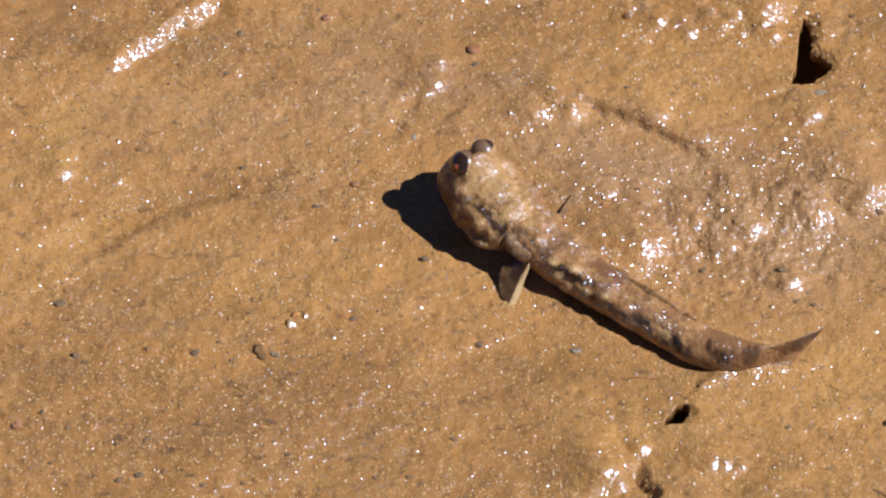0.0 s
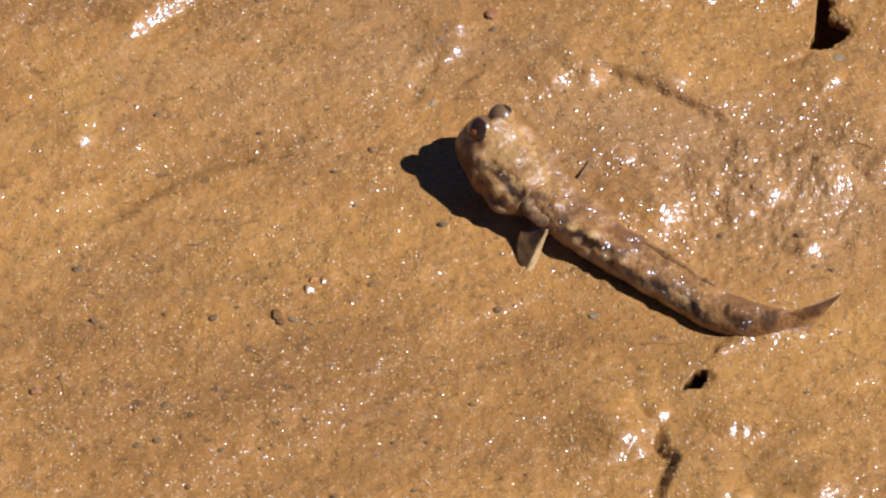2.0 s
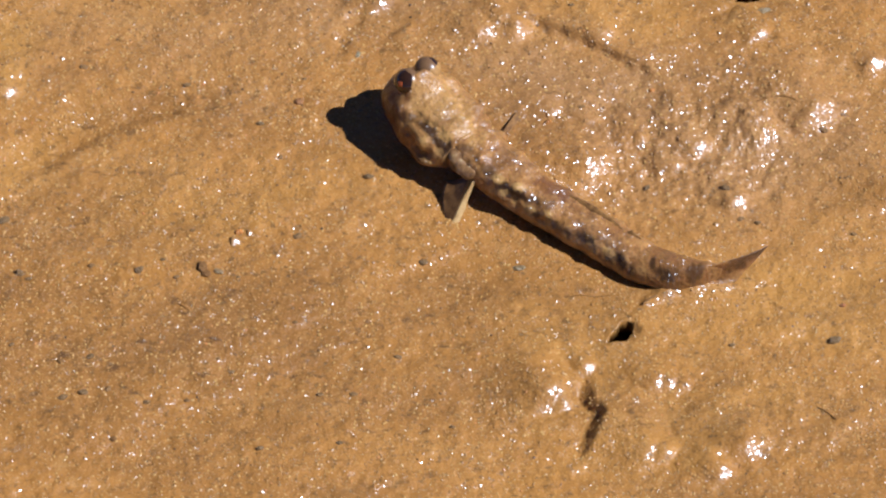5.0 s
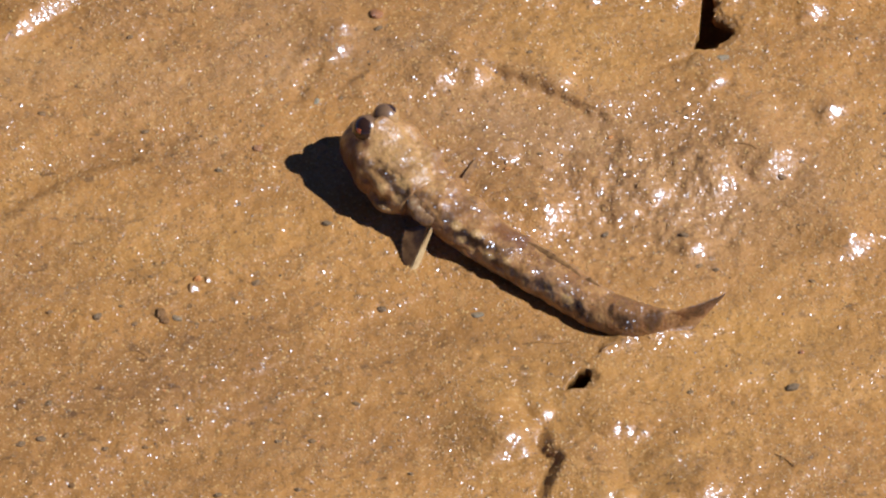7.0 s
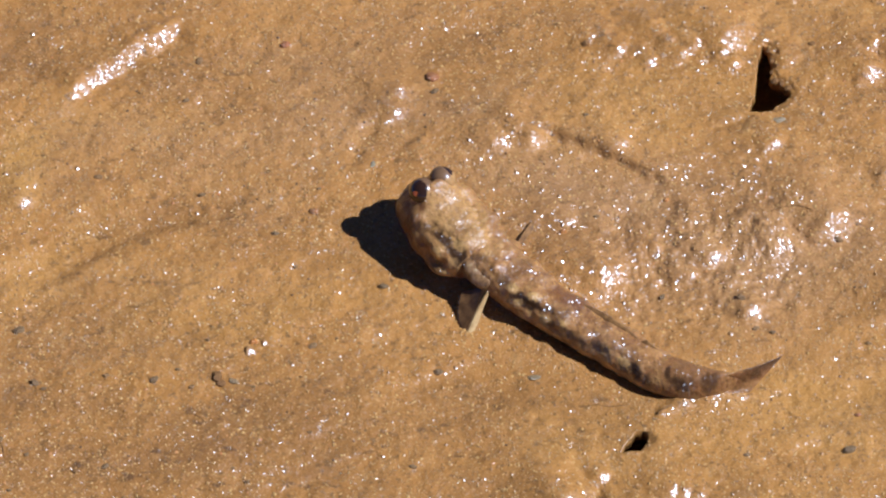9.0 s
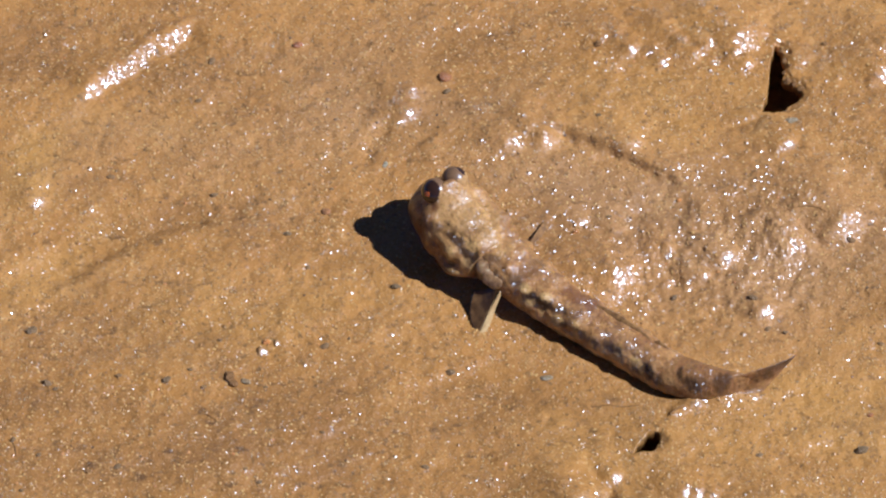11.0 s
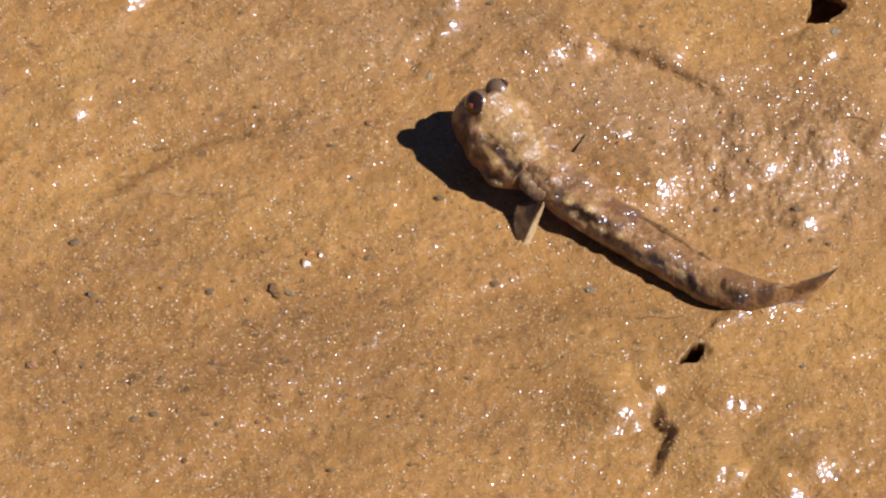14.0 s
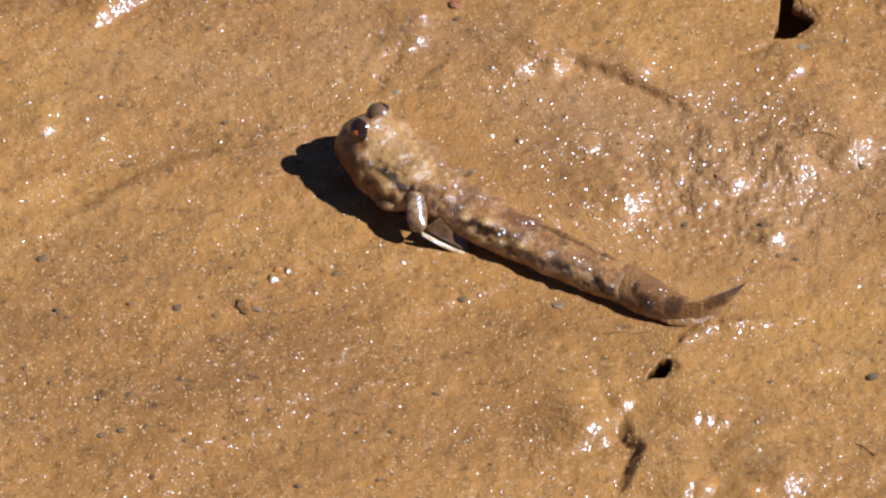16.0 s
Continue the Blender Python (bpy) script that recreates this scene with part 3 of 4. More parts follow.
# kind, place on the plan, half length in mm, turn in degrees
PEBBLES = [
    ("slate", (-3.2, -2.6), 0.85, 5), ("slate", (6.3, -21.9), 0.9, 0), ("slate", (-67.5, -12.6), 0.95, 30), ("slate", (-64.2, -24.9), 1.0, -35),
    ("slate", (-62.7, -26.3), 0.6, 20), ("slate", (-51.6, -43.7), 0.7, 40), ("slate", (-22.5, 9.6), 0.7, 10), ("slate", (-18.9, 2.1), 0.5, 60),
    ("slate", (-15.8, -16.3), 0.75, 25), ("slate", (-39.3, -21.9), 0.45, 0), ("slate", (45.9, -4.7), 0.7, 50), ("slate", (59.6, -6.1), 0.8, -30),
    ("slate", (34.6, 13.0), 0.6, 20), ("slate", (77.5, 8.8), 0.9, -15), ("slate", (33.0, 37.1), 0.45, 0), ("grey", (67.8, 36.5), 1.3, 10),
    ("slate", (60.0, -40.4), 0.65, 15), ("bead", (58.0, -13.6), 0.40, 0), ("slate", (5.9, 43.2), 0.8, 40), ("slate", (-38.9, 41.6), 0.7, 30),
    ("slate", (-36.6, 50.8), 0.8, 70), ("grey", (-5.2, 26.0), 0.75, 80), ("slate", (77.9, -39.3), 1.2, 30), ("rust", (79.7, -31.4), 0.5, 0),
    ("grey", (23.2, -22.9), 1.2, 0), ("rust", (5.3, 46.7), 1.1, 20), ("amber", (28.7, 9.6), 0.55, 0), ("amber", (47.2, 17.8), 0.45, 0),
    ("rust", (-15.8, 15.0), 0.8, 50), ("rust", (-21.1, 54.9), 0.8, 20), ("bead", (-26.8, -17.6), 0.76, 0), ("bead", (-24.1, -15.6), 0.48, 30),
    ("amber", (-26.0, -15.4), 0.6, 0), ("bead", (-19.2, -20.6), 0.30, 0), ("brown", (-32.3, -23.2), 1.1, 75), ("brown", (-31.6, -24.7), 0.8, 10),
    ("grey", (-29.5, -24.1), 1.1, -35), ("slate", (-43.4, -24.4), 0.9, 40), ("slate", (-36.8, -25.7), 0.6, 20), ("slate", (-56.1, -52.8), 0.9, 30),
    ("slate", (-48.3, -50.7), 0.7, 60), ("slate", (-52.7, -51.6), 0.8, 10), ("slate", (-34.6, -52.8), 0.55, 0), ("slate", (-41.6, -53.4), 0.7, 10),
    ("slate", (-11.6, -51.6), 0.6, 0), ("slate", (-5.8, -51.6), 0.7, 5), ("slate", (-26.9, -46.6), 0.55, 20), ("brown", (-56.5, -44.7), 0.6, 0),
    ("slate", (-29.3, -43.8), 0.5, 30), ("slate", (-68.1, -49.1), 0.5, 0), ("rust", (-74.1, -40.5), 0.9, 30), ("slate", (-51.7, -23.4), 0.65, 10),
    ("slate", (-34.2, -15.4), 0.5, 0), ("slate", (-65.2, -41.2), 0.5, 30), ("slate", (1.9, -43.1), 0.7, 0), ("brown", (33.2, 54.2), 0.7, 30),
    ("brown", (74.3, 54.9), 0.6, 10), ("slate", (62.3, -12.2), 0.7, 40), ("slate", (65.2, -12.9), 0.6, 0), ("slate", (57.2, 45.4), 0.4, 0),
    ("bead", (-70.8, 23.5), 0.40, 0), ("bead", (-66.9, 57.1), 0.36, 0), ("bead", (9.5, -20.8), 0.32, 0), ("bead", (-3.3, -40.7), 0.28, 0),
    ("bead", (75.8, 37.8), 0.32, 0), ("bead", (17.0, 14.4), 0.48, 0), ("bead", (4.9, -51.1), 0.28, 0), ("bead", (-36.4, 15.2), 0.32, 0),
    ("slate", (-54.4, 23.2), 0.7, 0), ("slate", (-35.7, 19.2), 0.7, 20), ("bead", (-58.0, 25.2), 0.40, 0), ("slate", (-14.9, 19.9), 0.4, 0),
    ("slate", (-21.8, -63.4), 0.7, 20), ("slate", (-8.2, -62.1), 0.6, 0), ("brown", (-47.1, -61.5), 0.6, 0), ("bead", (-51.9, -65.8), 0.32, 0),
    ("slate", (11.3, -58.4), 0.5, 0), ("bead", (22.0, -61.5), 0.32, 0), ("slate", (82.1, -15.4), 0.6, 0), ("bead", (86.6, -25.7), 0.32, 0),
    ("slate", (-16.1, -35.9), 0.4, 0), ("brown", (-17.7, -23.1), 0.3, 0), ("slate", (-69.8, -37.8), 0.6, 80), ("slate", (-26.1, -25.7), 0.4, 0),
    # beads added to make the mud's single glints
    ("bead", (12.1, 31.1), 0.27, 0), ("bead", (22.6, 23.3), 0.30, 37), ("bead", (26.7, 27.7), 0.24, 74), ("bead", (30.2, 29.1), 0.24, 21),
    ("bead", (24.7, 18.7), 0.22, 0), ("bead", (28.3, 11.8), 0.24, 37), ("bead", (30.5, 10.8), 0.32, 74), ("bead", (19.4, 30.6), 0.27, 21),
    ("bead", (25.7, -0.8), 0.29, 0), ("bead", (35.1, -4.7), 0.27, 37), ("bead", (39.3, -5.9), 0.29, 74), ("bead", (73.4, -11.8), 0.24, 21),
    ("bead", (57.0, -28.8), 0.24, 0), ("bead", (56.7, -30.3), 0.19, 37), ("bead", (66.5, 2.0), 0.24, 74), ("bead", (27.9, -34.7), 0.18, 21),
    ("bead", (35.5, -33.7), 0.19, 0), ("bead", (39.8, -33.8), 0.24, 37), ("bead", (27.0, -47.7), 0.24, 74), ("bead", (31.8, -43.6), 0.19, 21),
    ("bead", (32.8, -55.9), 0.21, 0), ("bead", (47.3, -48.2), 0.27, 37), ("bead", (48.9, -48.8), 0.24, 74), ("bead", (51.9, -49.4), 0.24, 21),
    ("bead", (57.4, -49.3), 0.18, 0), ("bead", (65.3, 48.0), 0.24, 37), ("bead", (73.6, 43.6), 0.22, 74), ("bead", (53.4, 48.4), 0.24, 21),
    ("brown", (66.4, 53.4), 0.5, 10), ("brown", (67.0, 51.2), 0.6, 70), ("brown", (66.9, 48.8), 0.5, 40), ("brown", (67.4, 46.7), 0.7, 20), ("brown", (68.6, 46.0), 0.6, 80),
    ("brown", (69.8, 44.9), 0.7, 30), ("brown", (70.0, 43.4), 0.5, 60), ("brown", (68.8, 41.9), 0.4, 15), ("brown", (67.9, 49.9), 0.35, 50),
    ("bead", (75.9, 37.9), 0.21, 0), ("bead", (56.4, 51.9), 0.24, 37), ("bead", (7.3, -9.2), 0.18, 74), ("bead", (8.9, -9.2), 0.21, 21),
]
# beads added at random for more glints over the churned mud behind the animal
glint_rng = random.Random(61)
while len(PEBBLES) < 185:
    far, way = glint_rng.random() ** 0.6, glint_rng.uniform(0, 2 * math.pi)
    u, v = 42 + 34 * far * math.cos(way), 16 + 19 * far * math.sin(way)
    if v > 6 - 0.62 * (u - 12) + 6:
        PEBBLES.append(("bead", (u, v), 0.18 + 0.18 * glint_rng.random() ** 2, 0))
for i, (kind, (u, v), half, turn) in enumerate(PEBBLES):
    flat = LOOKS[kind][2][2]
    ob = new("shell_flake" if kind == "grey" else "pebble", SHAPES[kind][i % 3])
    z = float(relief(np.array([u]), np.array([v]))[0]) + (-0.55 if kind == "bead" else 0.05) * flat * half
    ob.matrix_world = pose(u * MM, v * MM, z * MM, *((1.5 * math.sin(3 * i), 1.5 * math.cos(5 * i), 0) if kind == "bead" else (8 * math.sin(i), 9 * math.cos(2 * i), turn))) @ Matrix.Scale(half * (1.6 if kind == "bead" else 1.25) * MM, 4)
    tagged(ob, LOOKS[kind][1], "flake" if kind == "grey" else "pebble", group="pebbles on the mud")


def strand(name, pts, radius, mat, label, category):
    """A thin bent strand lying on the mud, through places on the plan."""
    c = bpy.data.curves.new(name, "CURVE")
    c.dimensions, c.bevel_depth, c.bevel_resolution = "3D", radius * MM, 2
    s = c.splines.new("BEZIER")
    s.bezier_points.add(len(pts) - 1)
    for p, (u, v) in zip(s.bezier_points, pts):
        z = float(relief(np.array([u]), np.array([v]))[0]) + 0.6 * radius
        p.co = (u * MM, v * MM, z * MM)
        p.handle_left_type = p.handle_right_type = "AUTO"
    tmp = bpy.data.objects.new(name, c)
    me = bpy.data.meshes.new_from_object(tmp)
    bpy.data.objects.remove(tmp)
    me.materials.append(mat)
    return tagged(new(name, me), label, category)


strand("root_fibre", [(65.8, 14.2), (68.5, 15.0), (71.5, 14.6), (73.2, 13.5)], 0.07, BROWN, "thin dark root fibre curled on the mud", "fibre")
strand("root_fibre", [(-38.4, -32.1), (-36.7, -31.8), (-35.4, -32.6), (-34.4, -33.6)], 0.07, BROWN, "thin brown root fibre lying on mud", "fibre")
strand("twig", [(31.0, -29.6), (34.0, -29.1), (36.3, -29.4), (39.3, -29.1)], 0.06, BROWN, "thin broken dark twig on wet mud", "twig")
strand("twig", [(44.7, -31.6), (45.8, -30.8), (47.1, -30.0)], 0.2, BROWN, "short dark stub of twig in pushed-up mud", "twig")
strand("root_fibre", [(74.3, -54.1), (75.8, -55.1), (77.5, -57.2)], 0.08, BROWN, "thin dark root fibre lying on mud", "fibre")
strand("root_fibre", [(-70.6, -37.8), (-69.6, -39.0), (-69.1, -41.5)], 0.07, BROWN, "thin brown root fibre lying on mud", "fibre")


# ---- mudskipper: x ahead, y to its left, z up, in mm from the foot under its gill opening ----
SKIPPER = tagged(new("mudskipper"), "mottled brown mudskipper propped on its front fins on wet mud", "fish")
HEAD_TURN = -18.0


def smooth_curve(xs, stations, column, blur=1.2):
    s = np.array([r[0] for r in stations])
    order = np.argsort(s)
    fine = np.linspace(s.min() - 6, s.max() + 6, 600)
    v = np.interp(fine, s[order], np.array([r[column] for r in stations])[order])
    k = np.exp(-0.5 * ((fine - fine[300]) / blur) ** 2)
    k = k[(k > 1e-4)]
    pad = np.pad(v, len(k), mode="edge")
    v = np.convolve(pad, k / k.sum(), "same")[len(k):-len(k)]
    return np.interp(xs, fine, v)


def loft(stations, count, around, blur=1.2, squash=0.92):
    """Rings from stations of (along, half width, top, bottom, height of the widest place)."""
    s0, s1 = stations[0][0], stations[-1][0]
    t = np.linspace(0, 1, count)
    xs = s0 + (s1 - s0) * t
    w, zt, zb, zc = (smooth_curve(xs, stations, c, blur) for c in (1, 2, 3, 4))
    a = np.linspace(0, 2 * np.pi, around, endpoint=False)
    ca, sa = np.sign(np.cos(a)) * np.abs(np.cos(a)) ** squash, np.sign(np.sin(a)) * np.abs(np.sin(a)) ** squash
    y = w[:, None] * ca
    z = zc[:, None] + np.where(sa > 0, (zt - zc)[:, None], (zc - zb)[:, None]) * sa
    x = np.repeat(xs[:, None], around, 1)
    v = np.stack([x, y, z], -1).reshape(-1, 3)
    f = grid_faces(around, count, wrap=True)
    if s1 > s0:
        f = f[:, ::-1]
    return v, f


def capped(v, f, around, name, mat):
    me = mesh_from(name, v * MM, f, mat)
    bm = bmesh.new()
    bm.from_mesh(me)
    bm.verts.ensure_lookup_table()
    n = len(bm.verts)
    for ring in (range(around), range(n - around, n)):
        bm.faces.new([bm.verts[i] for i in ring])
    bmesh.ops.recalc_face_normals(bm, faces=bm.faces)
    for q in bm.faces:
        q.smooth = True
    bm.to_mesh(me)
    bm.free()
    return me


def paint(me, place, dark, pale, rust, wet=0.65):
    """Skin colour: dark blotches, pale belly and crown, rusty face, with crease shade, glints and the snout's shaded
    side painted in, by the place on the animal in mm.
    """
    p = np.array([v.co[:] for v in me.vertices]) / MM
    q = place(p)
    n1 = fbm(q[:, 0] + 0.7 * q[:, 2], q[:, 1] - 0.5 * q[:, 2], 2.6, 301, 3)
    # streaks that run across the flanks
    n2 = fbm(q[:, 0] - 0.3 * q[:, 2] + 0.25 * q[:, 1], 0.45 * (q[:, 1] - q[:, 2]), 1.5, 321, 3)

    def spots(rows, ragged=1.0, wide=1.35):
        out = np.zeros(len(q))
        for c, rx, ry, rz, k in rows:
            d = (q - np.array(c)) / np.array([rx, ry, rz])
            out = np.maximum(out, k * (1 - step(0.55, 1.3, np.sqrt((d * d).sum(1)) / wide + ragged * (0.22 * n1 + 0.6 * n2))))
        return out
    light = spots(pale, 0.8)
    d = np.clip(1.1 * spots(dark, 1.1, 1.38) + 0.28 * step(0.2, 0.7, n2), 0, 1) * (1 - 0.8 * step(0.55, 0.9, light))
    col = np.stack([d, np.clip(light * (1 + 0.12 * n1), 0, 1), np.clip(spots(rust), 0, 1), np.full(len(q), wet)], 1)
    at = me.attributes.new("skin_paint", "FLOAT_COLOR", "POINT")
    at.data.foreach_set("color", col.astype(np.float32).ravel())


def part(name, me, parent, label=""):
    ob = new(name, me)
    ob.parent = parent
    return tagged(ob, label)


# dark blotches, with shade painted into the face's creases and behind the cheek
DARK_AND_CREASES = [
    ((8.6, 3.0, 10.1), 1.3, 0.7, 0.7, 0.6), ((5.2, 2.9, 10.1), 1.7, 0.6, 0.8, 1.0), ((3.4, 2.7, 10.0), 1.0, 0.5, 0.7, 0.7), ((11.4, 3.4, 9.0), 0.9, 0.6, 0.8, 0.5),
    ((6.9, 5.9, 7.5), 1.0, 0.7, 0.7, 0.9), ((5.4, 6.3, 7.0), 1.2, 0.8, 0.9, 1.0), ((3.2, 6.3, 6.7), 1.2, 0.8, 0.7, 0.95), ((4.0, 6.6, 5.6), 2.0, 0.9, 0.8, 0.6),
    ((1.0, 3.9, 9.0), 1.2, 0.8, 0.8, 1.0), ((-0.6, 3.5, 9.3), 1.3, 0.8, 0.9, 0.9), ((-2.4, 2.6, 9.2), 1.2, 0.6, 0.8, 0.6),
    ((-2.6, 4.9, 6.4), 1.6, 0.8, 1.0, 0.7), ((-8.3, 3.5, 7.2), 1.2, 0.7, 0.7, 0.6), ((-11.8, 4.5, 5.8), 1.2, 0.8, 0.7, 0.7), ((-13.4, 4.3, 6.0), 1.6, 0.8, 0.8, 1.0),
    ((-15.6, 3.9, 6.1), 1.6, 0.9, 0.8, 1.0), ((-18.0, 3.0, 6.1), 1.7, 0.9, 0.8, 0.9), ((-19.5, 4.4, 4.6), 1.4, 0.8, 0.7, 0.6), ((-23.2, 4.4, 4.4), 1.6, 0.8, 0.7, 0.7),
    ((-26.6, 4.2, 4.2), 1.5, 0.8, 0.8, 0.9), ((-28.8, 3.7, 4.4), 1.8, 0.9, 0.9, 1.0), ((-31.6, 4.2, 3.8), 1.5, 0.8, 0.7, 0.8), ((-34.6, 3.9, 3.4), 1.3, 0.8, 0.7, 0.7),
    ((-37.4, 3.4, 3.2), 1.6, 0.9, 0.9, 1.0), ((-39.4, 3.4, 3.0), 1.2, 0.8, 0.8, 0.8), ((-44.3, 1.4, 3.9), 1.4, 1.1, 1.0, 0.9), ((-49.3, -1.6, 4.2), 0.8, 0.9, 1.2, 0.7), ((-42.6, 2.6, 2.4), 0.8, 0.7, 0.6, 0.5), ((-47.0, 0.2, 2.4), 0.9, 0.7, 0.5, 0.4),
    ((-46.8, 0.6, 4.6), 0.8, 0.8, 0.6, 0.5), ((-9.8, -0.6, 7.6), 1.4, 1.6, 1.0, 0.3),
]
# pale belly, crown and cheeks; the small bright spots paint wet glints
PALE_AND_GLINTS = [
    ((9.8, 4.6, 9.0), 1.6, 1.0, 1.1, 0.7), ((4.0, 5.2, 8.3), 1.4, 0.9, 1.0, 1.0), ((2.0, 6.4, 5.2), 1.8, 1.0, 0.9, 0.9), ((1.1, 2.3, 9.7), 1.2, 0.8, 0.8, 1.0),
    ((4.5, -1.6, 11.0), 6.0, 4.6, 2.8, 0.45), ((7.2, 4.4, 9.2), 1.4, 0.9, 0.8, 0.6), ((9.5, 0.5, 12.5), 2.2, 2.6, 1.8, 0.5), ((0.9, 4.9, 7.4), 0.9, 0.9, 1.0, 0.7),
    ((-14.0, 3.6, 0.9), 18.0, 2.4, 1.9, 1.0), ((-34.0, 3.0, 0.6), 15.0, 2.2, 1.5, 0.95), ((-10.4, 3.6, 6.9), 0.8, 0.6, 0.6, 1.0), ((-14.4, 2.9, 6.8), 0.9, 0.6, 0.5, 1.0),
    ((-16.8, 4.9, 4.4), 1.4, 0.8, 0.7, 0.7), ((-21.4, 3.4, 5.5), 0.9, 0.6, 0.6, 1.0), ((-25.4, 4.4, 3.6), 0.9, 0.6, 0.6, 1.0), ((-18.6, 4.3, 4.9), 0.8, 0.6, 0.5, 1.0), ((-12.4, 4.6, 5.4), 0.7, 0.6, 0.5, 1.0), ((-30.6, 3.4, 4.6), 1.0, 0.8, 0.6, 0.6),
    ((-34.2, 3.4, 4.1), 0.9, 0.6, 0.6, 1.0), ((-37.0, 3.8, 2.6), 0.7, 0.6, 0.5, 0.9), ((-30.2, 4.2, 3.4), 0.7, 0.6, 0.5, 1.0), ((-47.0, 0.0, 1.6), 2.6, 1.6, 0.9, 0.3), ((-41.6, 2.8, 3.6), 1.1, 0.8, 0.8, 0.9),
]
SADDLES = [((-19.0, -1.2, 6.2), 1.8, 1.8, 1.4, 0.95), ((-25.6, -0.2, 5.6), 1.3, 1.0, 1.2, 0.7), ((-10.2, 0.5, 8.2), 1.6, 1.6, 1.2, 0.4), ((-33.0, 0.2, 5.2), 1.3, 1.2, 1.2, 0.5)]
# rusty brown of the snout, deepened for its side turned from the sun
RUST_AND_SHADE = [((13.8, 1.8, 8.8), 3.0, 2.6, 3.6, 1.0), ((15.6, 1.4, 6.4), 2.2, 2.4, 2.2, 1.0), ((16.0, -4.0, 7.5), 3.6, 6.0, 4.5, 0.95), ((13.5, 0.5, 9.0), 2.6, 2.2, 3.0, 0.9)]


def stalk_curve(x):
    """How far the tail stalk sways to the right behind its hinge."""
    return 0.035 * np.clip(-x - 4.0, 0, None) ** 2


# bulges (+) and creases (-) of the face, both sides alike: place on the head, reach, height
FACE = [
    ((9.4, 5.5, 9.6), 1.7, 0.5), ((2.5, 5.8, 8.5), 1.5, 0.75), ((0.2, 6.1, 5.6), 1.4, 0.4), ((5.4, 5.6, 9.2), 1.2, 0.3),
    ((8.4, 3.7, 11.0), 0.8, -0.35), ((6.6, 4.4, 10.4), 0.8, -0.5), ((5.0, 4.1, 10.4), 0.8, -0.5), ((3.5, 3.5, 10.3), 0.8, -0.55), ((1.9, 2.8, 10.1), 0.8, -0.45),
    ((6.0, 7.0, 8.2), 0.8, -0.4), ((4.6, 7.1, 7.9), 0.8, -0.6), ((3.2, 7.1, 7.3), 0.8, -0.65), ((1.0, 6.4, 7.2), 0.8, -0.55),
    ((-0.5, 4.6, 8.4), 0.8, -0.5), ((-0.4, 3.3, 9.2), 0.8, -0.5), ((0.4, 1.8, 9.9), 1.0, 0.25), ((7.0, 0.6, 11.6), 3.0, 0.25),
]
# folds of the flank
FLANK = [
    ((-10.4, 3.6, 6.8), 1.2, 0.4), ((-14.3, 2.9, 6.8), 1.4, 0.4), ((-15.0, 4.5, 5.6), 1.3, -0.35), ((-21.4, 3.2, 5.6), 1.4, 0.4),
    ((-18.0, 3.6, 5.6), 1.0, -0.3), ((-26.0, 4.3, 3.8), 1.3, 0.35), ((-28.5, 3.6, 4.2), 1.2, -0.35), ((-32.0, 3.8, 3.8), 1.3, 0.35), ((-36.5, 3.6, 3.4), 1.2, -0.3),
    ((-6.0, 2.4, 8.4), 1.0, 0.35), ((-40.0, 3.4, 3.0), 1.2, 0.3),
]


def swell(v, rows, gain=1.25):
    """Push the skin out or in round places, on both flanks."""
    out = v / np.array([1e9, 1, 1]) - np.array([0, 0, 4.5])
    out = out / np.maximum(np.linalg.norm(out, axis=1), 1e-6)[:, None]
    total = np.zeros(len(v))
    for at, reach, high in rows:
        d = np.stack([v[:, 0] - at[0], np.abs(v[:, 1]) - at[1], v[:, 2] - at[2]], 1)
        total += gain * high * np.exp(-(d * d).sum(1) / (reach * reach))
    return v + out * total[:, None]


